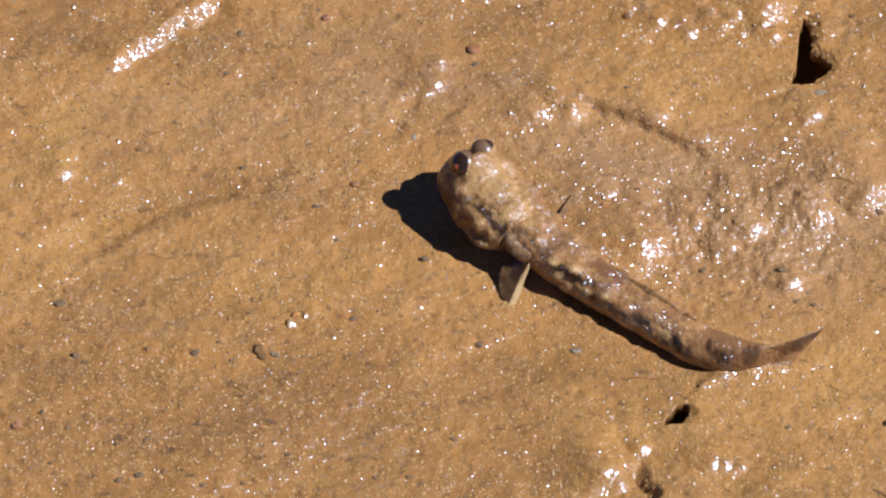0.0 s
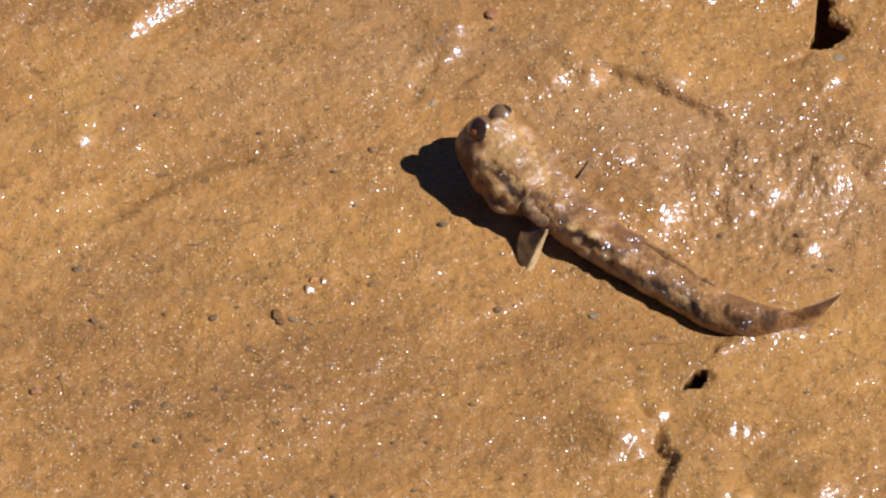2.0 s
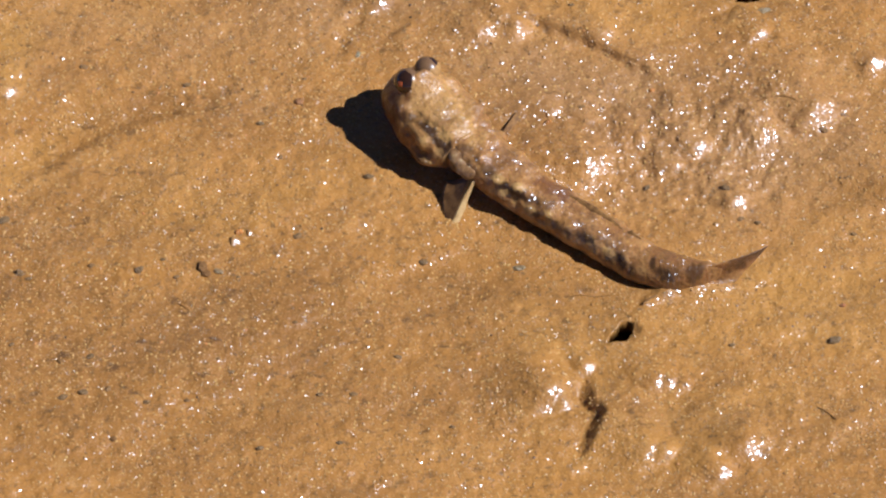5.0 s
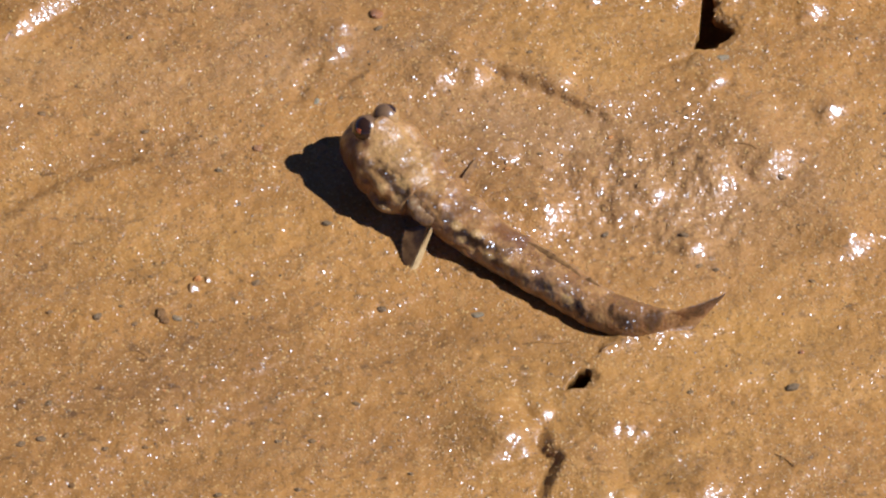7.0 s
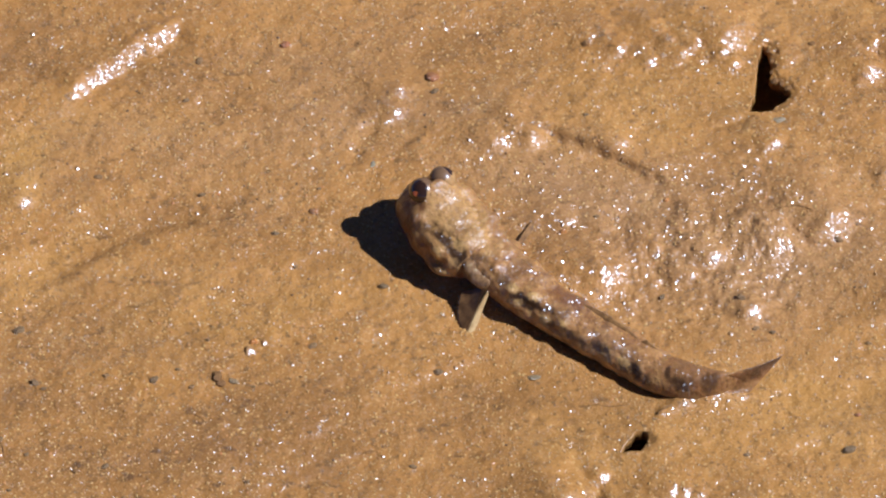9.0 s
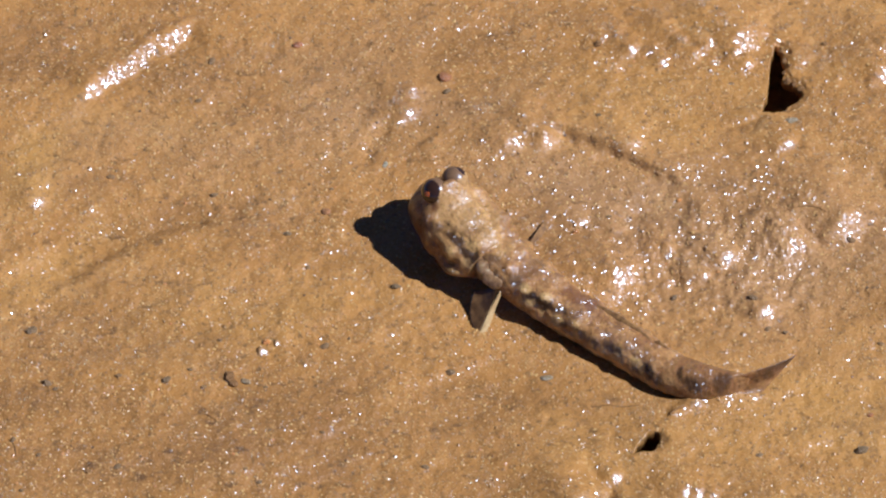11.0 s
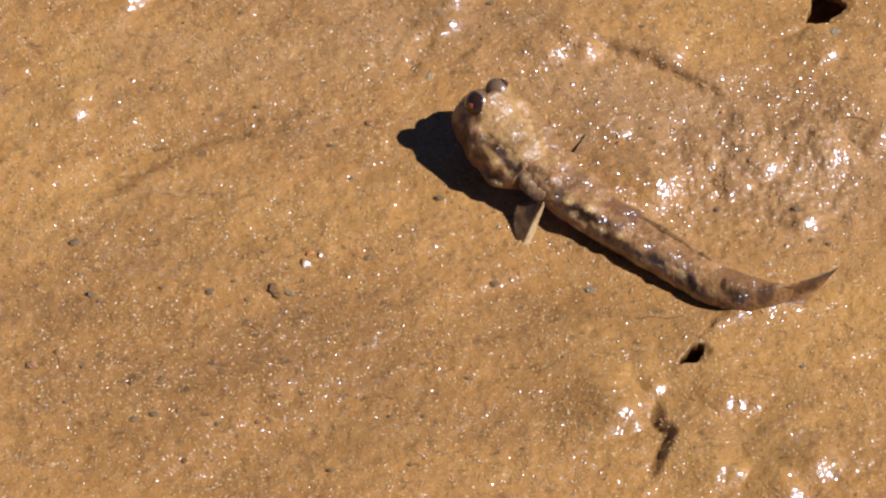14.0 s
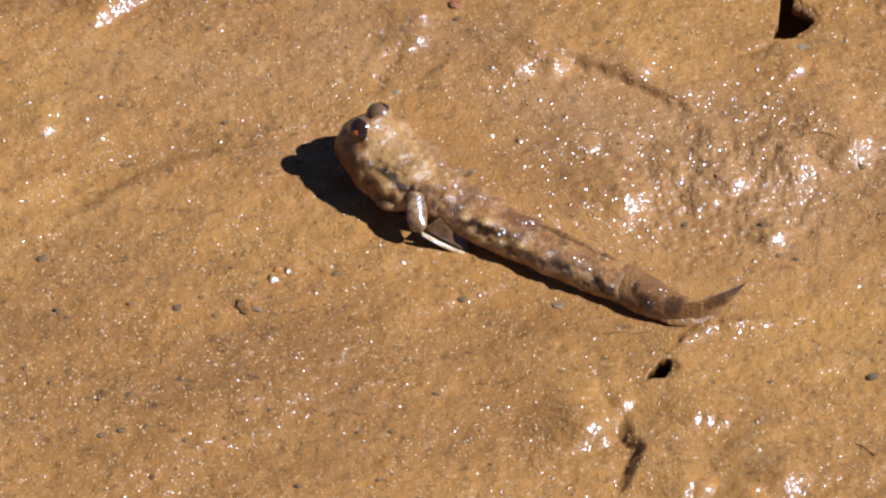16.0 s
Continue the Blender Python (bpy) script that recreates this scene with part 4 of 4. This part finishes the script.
def build_mudskipper():
    # head, with cheeks full of water, raised on the neck
    head = [(-1.8, 5.0, 9.2, 2.8, 6.0), (-0.6, 5.8, 9.8, 2.3, 5.8), (1.4, 6.9, 10.4, 1.6, 5.5), (4.0, 7.6, 10.9, 1.1, 5.2), (7.5, 7.4, 11.4, 1.6, 5.8),
            (10.5, 6.5, 12.0, 2.2, 6.2), (13.0, 6.2, 11.9, 2.6, 6.4), (15.2, 5.6, 10.5, 3.2, 6.4), (17.1, 4.4, 9.4, 4.0, 6.4), (18.2, 2.7, 8.3, 4.8, 6.4), (18.7, 0.9, 7.3, 5.6, 6.4)]
    v, f = loft(head, 110, 96, 0.7)
    # sockets under the eyes, a cheek crease, fine lumps
    for sy in (1, -1):
        d2 = (v[:, 0] - 11.2) ** 2 + (v[:, 1] - sy * 1.7) ** 2
        v[:, 2] += np.where(v[:, 2] > 7, 2.6 * np.exp(-d2 / 5.0), 0)
    crease = 0.3 * np.exp(-((v[:, 0] - 5.2 + 0.5 * (v[:, 2] - 6)) / 0.7) ** 2) * step(2.0, 5.0, np.abs(v[:, 1])) * step(11, 8, v[:, 2])
    v[:, 1] *= 1 - 0.10 * crease
    # full jowls under a fold, and a puffed upper cheek
    jowl = 0.75 * np.exp(-((v[:, 0] - 1.4) / 2.2) ** 2 - ((v[:, 2] - 4.4) / 1.7) ** 2) + 0.45 * np.exp(-((v[:, 0] - 4.2) / 1.7) ** 2 - ((v[:, 2] - 8.0) / 1.2) ** 2)
    fold = 0.55 * np.exp(-((v[:, 2] - 6.4 - 0.12 * (v[:, 0] - 3)) / 0.6) ** 2) * step(-1.5, 0.5, v[:, 0]) * step(7.5, 5.0, v[:, 0])
    v[:, 1] += np.sign(v[:, 1]) * (jowl - fold) * step(2.0, 4.5, np.abs(v[:, 1]))
    v[:, 1] += 0.65 * step(1.0, 5.0, v[:, 1]) * step(4.0, 9.0, v[:, 0])
    v = swell(v, FACE)
    lump = fbm(v[:, 0] + 0.3 * v[:, 2], v[:, 1], 2.0, 210, 3) + fbm(v[:, 0] - 0.4 * v[:, 1], v[:, 2], 2.4, 215, 2)
    v[:, 1:] *= 1 + 0.015 * lump[:, None]
    me = capped(v, f, 96, "head", SKIN)
    c, s = math.cos(radians(HEAD_TURN)), math.sin(radians(HEAD_TURN))
    paint(me, lambda p: np.stack([c * p[:, 0] - s * p[:, 1], s * p[:, 0] + c * p[:, 1], p[:, 2]], 1), DARK_AND_CREASES, PALE_AND_GLINTS, RUST_AND_SHADE, 0.45)
    hd = part("head", me, SKIPPER, "broad blunt head with mottled cheeks")
    hd.matrix_basis = pose(0, 0, 0, -4, 0, HEAD_TURN)
    # trunk
    trunk = [(1.5, 4.2, 8.4, 3.2, 5.6), (-1.0, 5.1, 9.3, 2.5, 5.3), (-5.0, 5.2, 8.9, 1.5, 4.8), (-10.0, 4.9, 7.8, 0.5, 4.0), (-18.0, 4.55, 6.4, -0.4, 2.8),
             (-27.0, 4.3, 5.7, -0.8, 2.3), (-35.0, 4.05, 5.3, -1.0, 2.2), (-38.5, 3.85, 5.2, -1.0, 2.0), (-40.6, 3.6, 5.0, -1.0, 2.0), (-42.6, 3.0, 4.5, -0.8, 1.9), (-44.0, 2.0, 3.6, -0.2, 1.8), (-44.5, 0.3, 2.1, 1.4, 1.8)]
    v, f = loft(trunk, 170, 72, 0.5)
    lump = fbm(v[:, 0] + 0.5 * v[:, 2], v[:, 1] * 1.5 - v[:, 2], 2.4, 230, 3)
    v[:, 1] *= 1 + 0.05 * lump
    v[:, 1] += 0.3 * step(-3, -10, v[:, 0])
    v[:, 2] += 0.12 * lump * (v[:, 2] > 2)
    v = swell(v, FLANK, 1.6)
    me = capped(v, f, 72, "trunk", SKIN)
    paint(me, lambda p: p, DARK_AND_CREASES, PALE_AND_GLINTS, SADDLES, 1.0)
    part("trunk", me, SKIPPER, "slim brown trunk with dark blotches")
    # tail stalk, hinged where the trunk ends
    stalk = [(6.0, 0.3, 2.1, 1.4, 1.8), (5.6, 2.0, 3.4, 0.0, 1.8), (4.4, 3.1, 4.6, -0.7, 1.9), (2.6, 3.6, 5.05, -1.0, 2.0), (0.0, 3.75, 5.1, -1.0, 2.0), (-3.0, 3.65, 5.2, -1.0, 2.0), (-7.0, 2.9, 5.3, -0.8, 1.9), (-10.5, 1.6, 5.4, -0.2, 2.1), (-12.4, 0.3, 5.2, 0.1, 2.2), (-12.9, 0.08, 5.0, 0.2, 2.2)]
    v, f = loft(stalk, 80, 56, 0.4)
    v[:, 1] += 0.3 * step(-8, 0, v[:, 0]) - stalk_curve(v[:, 0])
    me = capped(v, f, 56, "tail_stalk", SKIN)
    c2, s2 = math.cos(radians(14)), math.sin(radians(14))
    paint(me, lambda p: np.stack([c2 * p[:, 0] - s2 * p[:, 1] - 40.6, s2 * p[:, 0] + c2 * p[:, 1], p[:, 2]], 1), DARK_AND_CREASES, PALE_AND_GLINTS, [((-45.5, 0.0, 3.5), 7.0, 5.0, 4.0, 0.65)], 0.45)
    stalk = part("tail_stalk", me, SKIPPER)
    tail_mesh = fan_mesh("tail_fin", tail_outline(), SKIN, 0.09, 0.02)
    paint(tail_mesh, lambda p: p, [((-2.9, 0, 4.0), 0.3, 2, 1.5, 0.8), ((-4.2, 0, 4.0), 0.3, 3, 1.5, 0.8), ((-5.5, 0, 4.2), 0.3, 4, 1.4, 0.8), ((-6.8, 0, 4.4), 0.3, 5, 1.2, 0.8), ((-8.4, 0, 4.5), 0.8, 6, 1.2, 0.8)],
          [((-2.5, 0, 0.6), 4.0, 2, 0.9, 0.15), ((2.0, 0.5, 0.2), 6.0, 2.5, 1.2, 0.15)], [((-7.0, -1, 4.4), 5.5, 6, 2.2, 0.9), ((1.5, 0.8, 0.4), 7.0, 3.0, 1.6, 0.45)], 0.25)
    tail = part("tail_fin", tail_mesh, SKIPPER, "thin translucent brown barred tail fin")
    # eyes
    for sy, label in ((1, ""), (-1, "")):
        e = part("eye", eye_mesh(sy), hd, "bulging dark eye with an orange glint")
        e.matrix_basis = pose(12.4 * MM, sy * 2.2 * MM, 12.8 * MM)
        EYES.append((e, sy))
    # dorsal fins, folded along the back
    part("dorsal_fin", dorsal_mesh(-7.0, -13.0, 7.7, 6.7, 1.0), SKIPPER, "folded first back fin with a dark tip")
    part("dorsal_fin", dorsal_mesh(-22.0, -39.5, 5.8, 4.9, 0.9), SKIPPER, "long low folded second back fin")
    # front fins
    arms = []
    for sy in (1, -1):
        arm = part("fin_arm", arm_mesh(sy), SKIPPER, "muscular pale-streaked fin arm")
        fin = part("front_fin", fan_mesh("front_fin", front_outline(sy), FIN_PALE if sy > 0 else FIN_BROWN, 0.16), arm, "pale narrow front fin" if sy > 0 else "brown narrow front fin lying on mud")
        BLADES.append((fin, sy))
        if sy > 0:
            web = part("fin_web", fan_mesh("fin_web", front_outline(0), FIN_DUSK_SHADED, 0.12), arm, "dusky folded web of the fin, darkened for its shade")
            BLADES.append((web, sy))
        arms.append(arm)
    return hd, stalk, tail, arms


EYES, BLADES = [], []
def minus(a, b):
    return tuple(p - q for p, q in zip(a, b))


SHOULDER = {1: (-0.7, 3.9, 8.0), -1: (-3.5, -4.3, 5.4)}
WRIST = {1: minus((-6.4, 4.6, 5.2), SHOULDER[1]), -1: minus((-3.0, -8.0, 2.0), SHOULDER[-1])}


def arm_mesh(sy):
    """A tapering arm from the shoulder (its origin) to the wrist."""
    a, b = Vector((0.6, -1.9 * sy, -1.0)), Vector(WRIST[sy])
    mid = (a + b) / 2 + Vector((0.3, 1.2 * sy, 0.6))
    rows = []
    n, k = 26, 28
    for i in range(n):
        t = i / (n - 1)
        p = a * (1 - t) ** 2 + mid * (2 * t * (1 - t)) + b * t * t
        d = ((mid - a) * (1 - t) + (b - mid) * t).normalized()
        u = d.cross(Vector((1, 0, 0.2))).normalized()
        w = d.cross(u)
        r = (2.4 - 0.9 * t) * math.sqrt(max(0.02, 1 - (2 * t - 1) ** 8))
        for j in range(k):
            g = 2 * math.pi * j / k
            rows.append(p + u * (0.68 * r * math.cos(g)) + w * (r * math.sin(g)))
    v = np.array([q[:] for q in rows])
    me = capped(v, grid_faces(k, n, wrap=True), k, "fin_arm", ARM_SKIN if sy > 0 else SKIN)
    o = np.array(SHOULDER[sy])
    paint(me, lambda p: p + o, [((-5.6, 5.4, 4.6), 1.0, 1.4, 0.7, 1.0), ((-6.6, 4.2, 6.4), 0.8, 1.0, 1.2, 0.8)],
          [((-3.4, 4.8, 7.8), 2.2, 1.2, 1.4, 0.5), ((-5.2, 5.6, 6.6), 1.4, 1.0, 2.0, 1.0), ((-6.4, 5.0, 5.2), 0.6, 0.8, 0.8, 0.8)], [((-3.5, 4.8, 6.0), 3.0, 2.4, 1.6, 0.5)], 1.0)
    return me


def front_outline(sy):
    """Root and ray tips of a front fin, from its wrist."""
    side = 1 if sy >= 0 else -1
    w, o = np.array(WRIST[side]), SHOULDER[side]
    if sy > 0:
        tips = [(-7.5, 9.0, 1.2), (-7.9, 11.0, 0.35), (-7.7, 12.2, 0.1), (-7.3, 12.7, 0.0), (-6.9, 12.2, 0.1)]
    elif sy == 0:
        tips = [(-6.8, 12.6, 0.0), (-5.6, 12.3, 0.1), (-4.2, 11.4, 0.4), (-2.9, 10.0, 1.0), (-2.0, 8.5, 2.0), (-1.7, 6.9, 3.4)]
    else:
        tips = [(-1.2, -15.2, 1.25), (-1.8, -15.1, 1.05), (-2.3, -14.3, 0.85), (-2.6, -13.2, 0.8)]
    tips = np.array([minus(minus(t, o), w) for t in tips])
    spread = 1.3 if sy > 0 else 0.5 if sy == 0 else 1.4
    roots = np.stack([spread * (t - tips.mean(0)) / np.linalg.norm(tips[0] - tips[-1]) for t in tips])
    if sy == 0:
        roots = roots + np.array((0.9, 0.7, -0.2))
    return roots, tips


def tail_outline():
    tips = [(-2.0, 0.0, 5.6), (-5.4, 0.0, 5.3), (-10.8, 0.1, 4.9), (-8.4, 0.2, 3.3), (-6.9, 0.3, 2.0), (-5.2, 0.6, 0.9), (-3.4, 1.3, 0.1), (-1.4, 1.6, 0.0), (1.4, 1.3, 0.1), (4.4, -0.1, 0.3), (6.4, -1.9, 0.8)]
    roots = [(1.6, 0.0, 4.9), (1.2, 0.0, 3.8), (1.0, 0.0, 2.7), (1.0, 0.0, 2.1), (1.0, 0.0, 1.5), (1.0, 0.0, 0.9), (1.2, 0.0, 1.4), (1.8, -0.5, 1.8), (3.0, -1.2, 2.1), (5.0, -2.2, 2.1), (6.5, -3.0, 2.0)]
    return np.array(roots), np.array(tips)


def fan_mesh(name, outline, mat, thick, sway=0.0):
    """A fin: fine ribs spreading from one root to the tips, with a thin web between them."""
    roots, tips = outline
    n, k = 6 * (len(tips) - 1) + 1, 14
    at = np.linspace(0, len(tips) - 1, n)
    edge = np.stack([np.interp(at, np.arange(len(tips)), tips[:, c]) for c in range(3)], 1)
    foot = np.stack([np.interp(at, np.arange(len(tips)), roots[:, c]) for c in range(3)], 1)
    normal = np.cross(tips[0] - roots.mean(0), tips[-1] - roots.mean(0))
    normal = normal / np.linalg.norm(normal)
    front, back = [], []
    for i in range(n):
        rib = 1.0 if i % 3 == 0 else 0.45
        for j in range(k):
            t = j / (k - 1)
            root = foot[i]
            wave = 0.05 * math.sin(2.1 * i) * t * t
            p = root + (edge[i] * (1 - 0.018 * (i % 3 == 1)) - root) * t + normal * (wave + 0.5 * math.sin(math.pi * t * 0.8))
            h = thick * rib * (1.15 - 0.75 * t)
            front.append(p + normal * h)
            back.append(p - normal * h)
    v = np.array(front + back)
    v[:, 1] -= sway * np.clip(-v[:, 0], 0, None) ** 2
    f = grid_faces(k, n)
    m = n * k
    rim = [i * k for i in range(n)] + [(n - 1) * k + j for j in range(1, k)] + [i * k + k - 1 for i in range(n - 2, -1, -1)] + [j for j in range(k - 2, 0, -1)]
    side = np.array([[a, b, b + m, a + m] for a, b in zip(rim, rim[1:] + rim[:1])])
    me = mesh_from(name, v * MM, np.concatenate([f, f[:, ::-1] + m, side]), mat)
    bm = bmesh.new()
    bm.from_mesh(me)
    bmesh.ops.recalc_face_normals(bm, faces=bm.faces)
    bm.to_mesh(me)
    bm.free()
    return me


def dorsal_mesh(s0, s1, z0, z1, high):
    """A low fin folded to one side along the back: spines with a web, thick at its foot."""
    n, k = 40, 6
    sheet = []
    for side in (1, -1):
        for i in range(n):
            t = i / (n - 1)
            tall = high * (math.sin(math.pi * min(1, t * 1.25 + 0.12)) ** 0.6 if t < 0.72 else max(0.12, 1 - (t - 0.72) * 3.1)) * (0.92 + 0.08 * math.cos(i * 2.2))
            for j in range(k):
                q = j / (k - 1)
                lean = -0.9 * tall * q * q
                sheet.append((s0 + (s1 - s0) * t - 0.7 * tall * q, lean - 1.5 + side * (0.22 - 0.16 * q), z0 + (z1 - z0) * t - 0.35 + tall * q * 0.8))
    v = np.array(sheet)
    f = grid_faces(k, n)
    m = n * k
    rim = [i * k for i in range(n)] + [(n - 1) * k + j for j in range(1, k)] + [i * k + k - 1 for i in range(n - 2, -1, -1)] + [j for j in range(k - 2, 0, -1)]
    side = np.array([[a, b, b + m, a + m] for a, b in zip(rim, rim[1:] + rim[:1])])
    me = mesh_from("dorsal_fin", v * MM, np.concatenate([f, f[:, ::-1] + m, side]), FIN_BROWN)
    bm = bmesh.new()
    bm.from_mesh(me)
    bmesh.ops.recalc_face_normals(bm, faces=bm.faces)
    bm.to_mesh(me)
    bm.free()
    return me


def eye_mesh(sy):
    """An eyeball in its skin: dark pupil looking out and up, with a sliver of orange iris."""
    bm = bmesh.new()
    bmesh.ops.create_uvsphere(bm, u_segments=48, v_segments=32, radius=2.35 * MM)
    gaze = Vector((-0.12, 0.72 * sy, 0.62) if sy > 0 else (0.1, -0.95, 0.1)).normalized()
    spark = Vector((-0.22, 0.75 * sy, 0.5)).normalized()
    for f in bm.faces:
        n = f.calc_center_median().normalized()
        a = math.degrees(n.angle(gaze))
        sunk = n.z < -0.2 or (sy < 0 and n.z < 0.42 - 0.5 * n.x) or (sy > 0 and 0.75 * n.x + 0.6 * n.y < -0.55)
        f.material_index = 3 if sunk else 0 if a > 62 else 1
        if sy > 0 and n.angle(spark) < radians(13):
            f.material_index = 2
        f.smooth = True
    for v in bm.verts:
        a = v.co.normalized().angle(gaze)
        if a > radians(62):
            v.co *= 1 + 0.035 * math.sin(min(1.0, (a - radians(62)) * 4) * math.pi / 2)
    me = bpy.data.meshes.new("eye")
    bm.to_mesh(me)
    bm.free()
    for m in (LID, PUPIL, IRIS, SOCKET):
        me.materials.append(m)
    return me


HEAD_PART, STALK, TAIL, ARMS = build_mudskipper()


# ---- what moves: a blink, then one push of the front fins ----
def motions():
    going = [(0.0, 13.2, 0.6, 143.0), (15.3, 13.2, 0.6, 143.0), (15.4, 12.94, 0.5, 143.2), (15.5, 12.95, 0.35, 143.5), (15.6, 11.0, 0.4, 145.4),
             (15.7, -0.1, -0.2, 150.6), (15.8, -0.68, -1.0, 151.3), (15.9, -0.58, -0.6, 151.3), (16.0, -0.52, -0.4, 151.1)]
    walk(SKIPPER, [(t, pose(x * MM, y * MM, 0, 0, 0, a)) for t, x, y, a in going])
    # seconds, the stalk's hinge, turn of the stalk and of the tail fin
    bend = [(0.0, -40.6, 14, 52), (15.4, -40.6, 14, 52), (15.6, -41.0, 10, 48), (15.7, -42.2, -6, 42), (15.8, -42.4, -9, 44), (16.0, -42.4, -10, 46)]
    sway = float(stalk_curve(np.array(-11.6)))
    walk(STALK, [(t, pose(h * MM, 0, 0, 0, 0, a)) for t, h, a, b in bend])
    walk(TAIL, [(t, pose(h * MM, 0, 0, 0, 0, a) @ pose(-11.6 * MM, -sway * MM, 0, 0, 0, b - a)) for t, h, a, b in bend])
    for e, sy in EYES:
        at = (12.4 * MM, sy * 2.2 * MM)
        walk(e, [(t, pose(*at, z * MM)) for t, z in ((0.0, 12.8), (14.9, 12.8), (15.0, 10.7), (15.1, 12.8), (16.0, 12.8))])
    # seconds, the shoulder's slide in mm, turns of the near arm
    reach = [(0.0, 0, 0, 0, 0, 0, 0), (15.3, 0, 0, 0, 0, 0, 0), (15.4, -0.2, 0.4, -0.4, 8.5, -13.6, -22.8), (15.5, -0.73, 1.22, -1.3, 15.7, -20.0, -41.4), (15.6, -0.3, 0.5, -0.5, 9.3, -10.0, -23.7),
             (15.7, 0, 0.3, 0, -8.7, -4.2, 14.9), (15.8, -0.2, 0.9, 0.1, 5.0, -23.0, -18.3), (16.0, -0.3, 1.1, 0.2, 13.1, -17.8, -32.0)]
    drawn_in = [(0.0, 0, 0, 0, 0, 0, 0), (15.3, 0, 0, 0, 0, 0, 0), (15.5, 2.0, 1.2, 0, 0, 0, 0), (15.7, 3.6, 1.6, 0, 0, 0, 0), (16.0, 3.6, 1.6, 0, 0, 0, 0)]
    feather = [(0.0, 0, 0, 0), (15.3, 0, 0, 0), (15.4, 9.1, 13.8, 29.0), (15.5, 5.5, -43.1, 15.9), (15.6, 4.0, -20.0, 50.0), (15.7, 13.7, 9.9, 18.7), (15.75, 23.0, 21.0, 67.9), (15.8, 32.4, 32.1, 117.1), (16.0, 23.6, 44.4, 124.5)]
    for arm, sy, rows in zip(ARMS, (1, -1), (reach, drawn_in)):
        x, y, z = SHOULDER[sy]
        walk(arm, [(t, pose((x + dx) * MM, (y + dy) * MM, (z + dz) * MM, rx, ry, rz)) for t, dx, dy, dz, rx, ry, rz in rows])
    # the web folds under the arm at the push, then swings back to the flank
    folded = [(0.0, 0, 0, 0), (15.3, 0, 0, 0), (15.4, 9.1, 13.8, 29.0), (15.5, -22.3, 54.9, -50.4), (15.65, -84.9, 6.9, -72.0), (15.8, -143.5, -34.0, -39.9), (16.0, -143.5, -34.0, -39.9)]
    lifted = [(0.0, 0, 0, 0), (15.3, 0, 0, 0), (15.4, 0, 0, -45.0), (15.5, 0, 0, -62.0), (16.0, 0, 0, -62.0)]
    for fin, sy in BLADES:
        rows = lifted if sy < 0 else folded if fin.name.startswith("fin_web") else feather
        walk(fin, [(t, pose(*(c * MM for c in WRIST[sy]), rx, ry, rz)) for t, rx, ry, rz in rows])


motions()
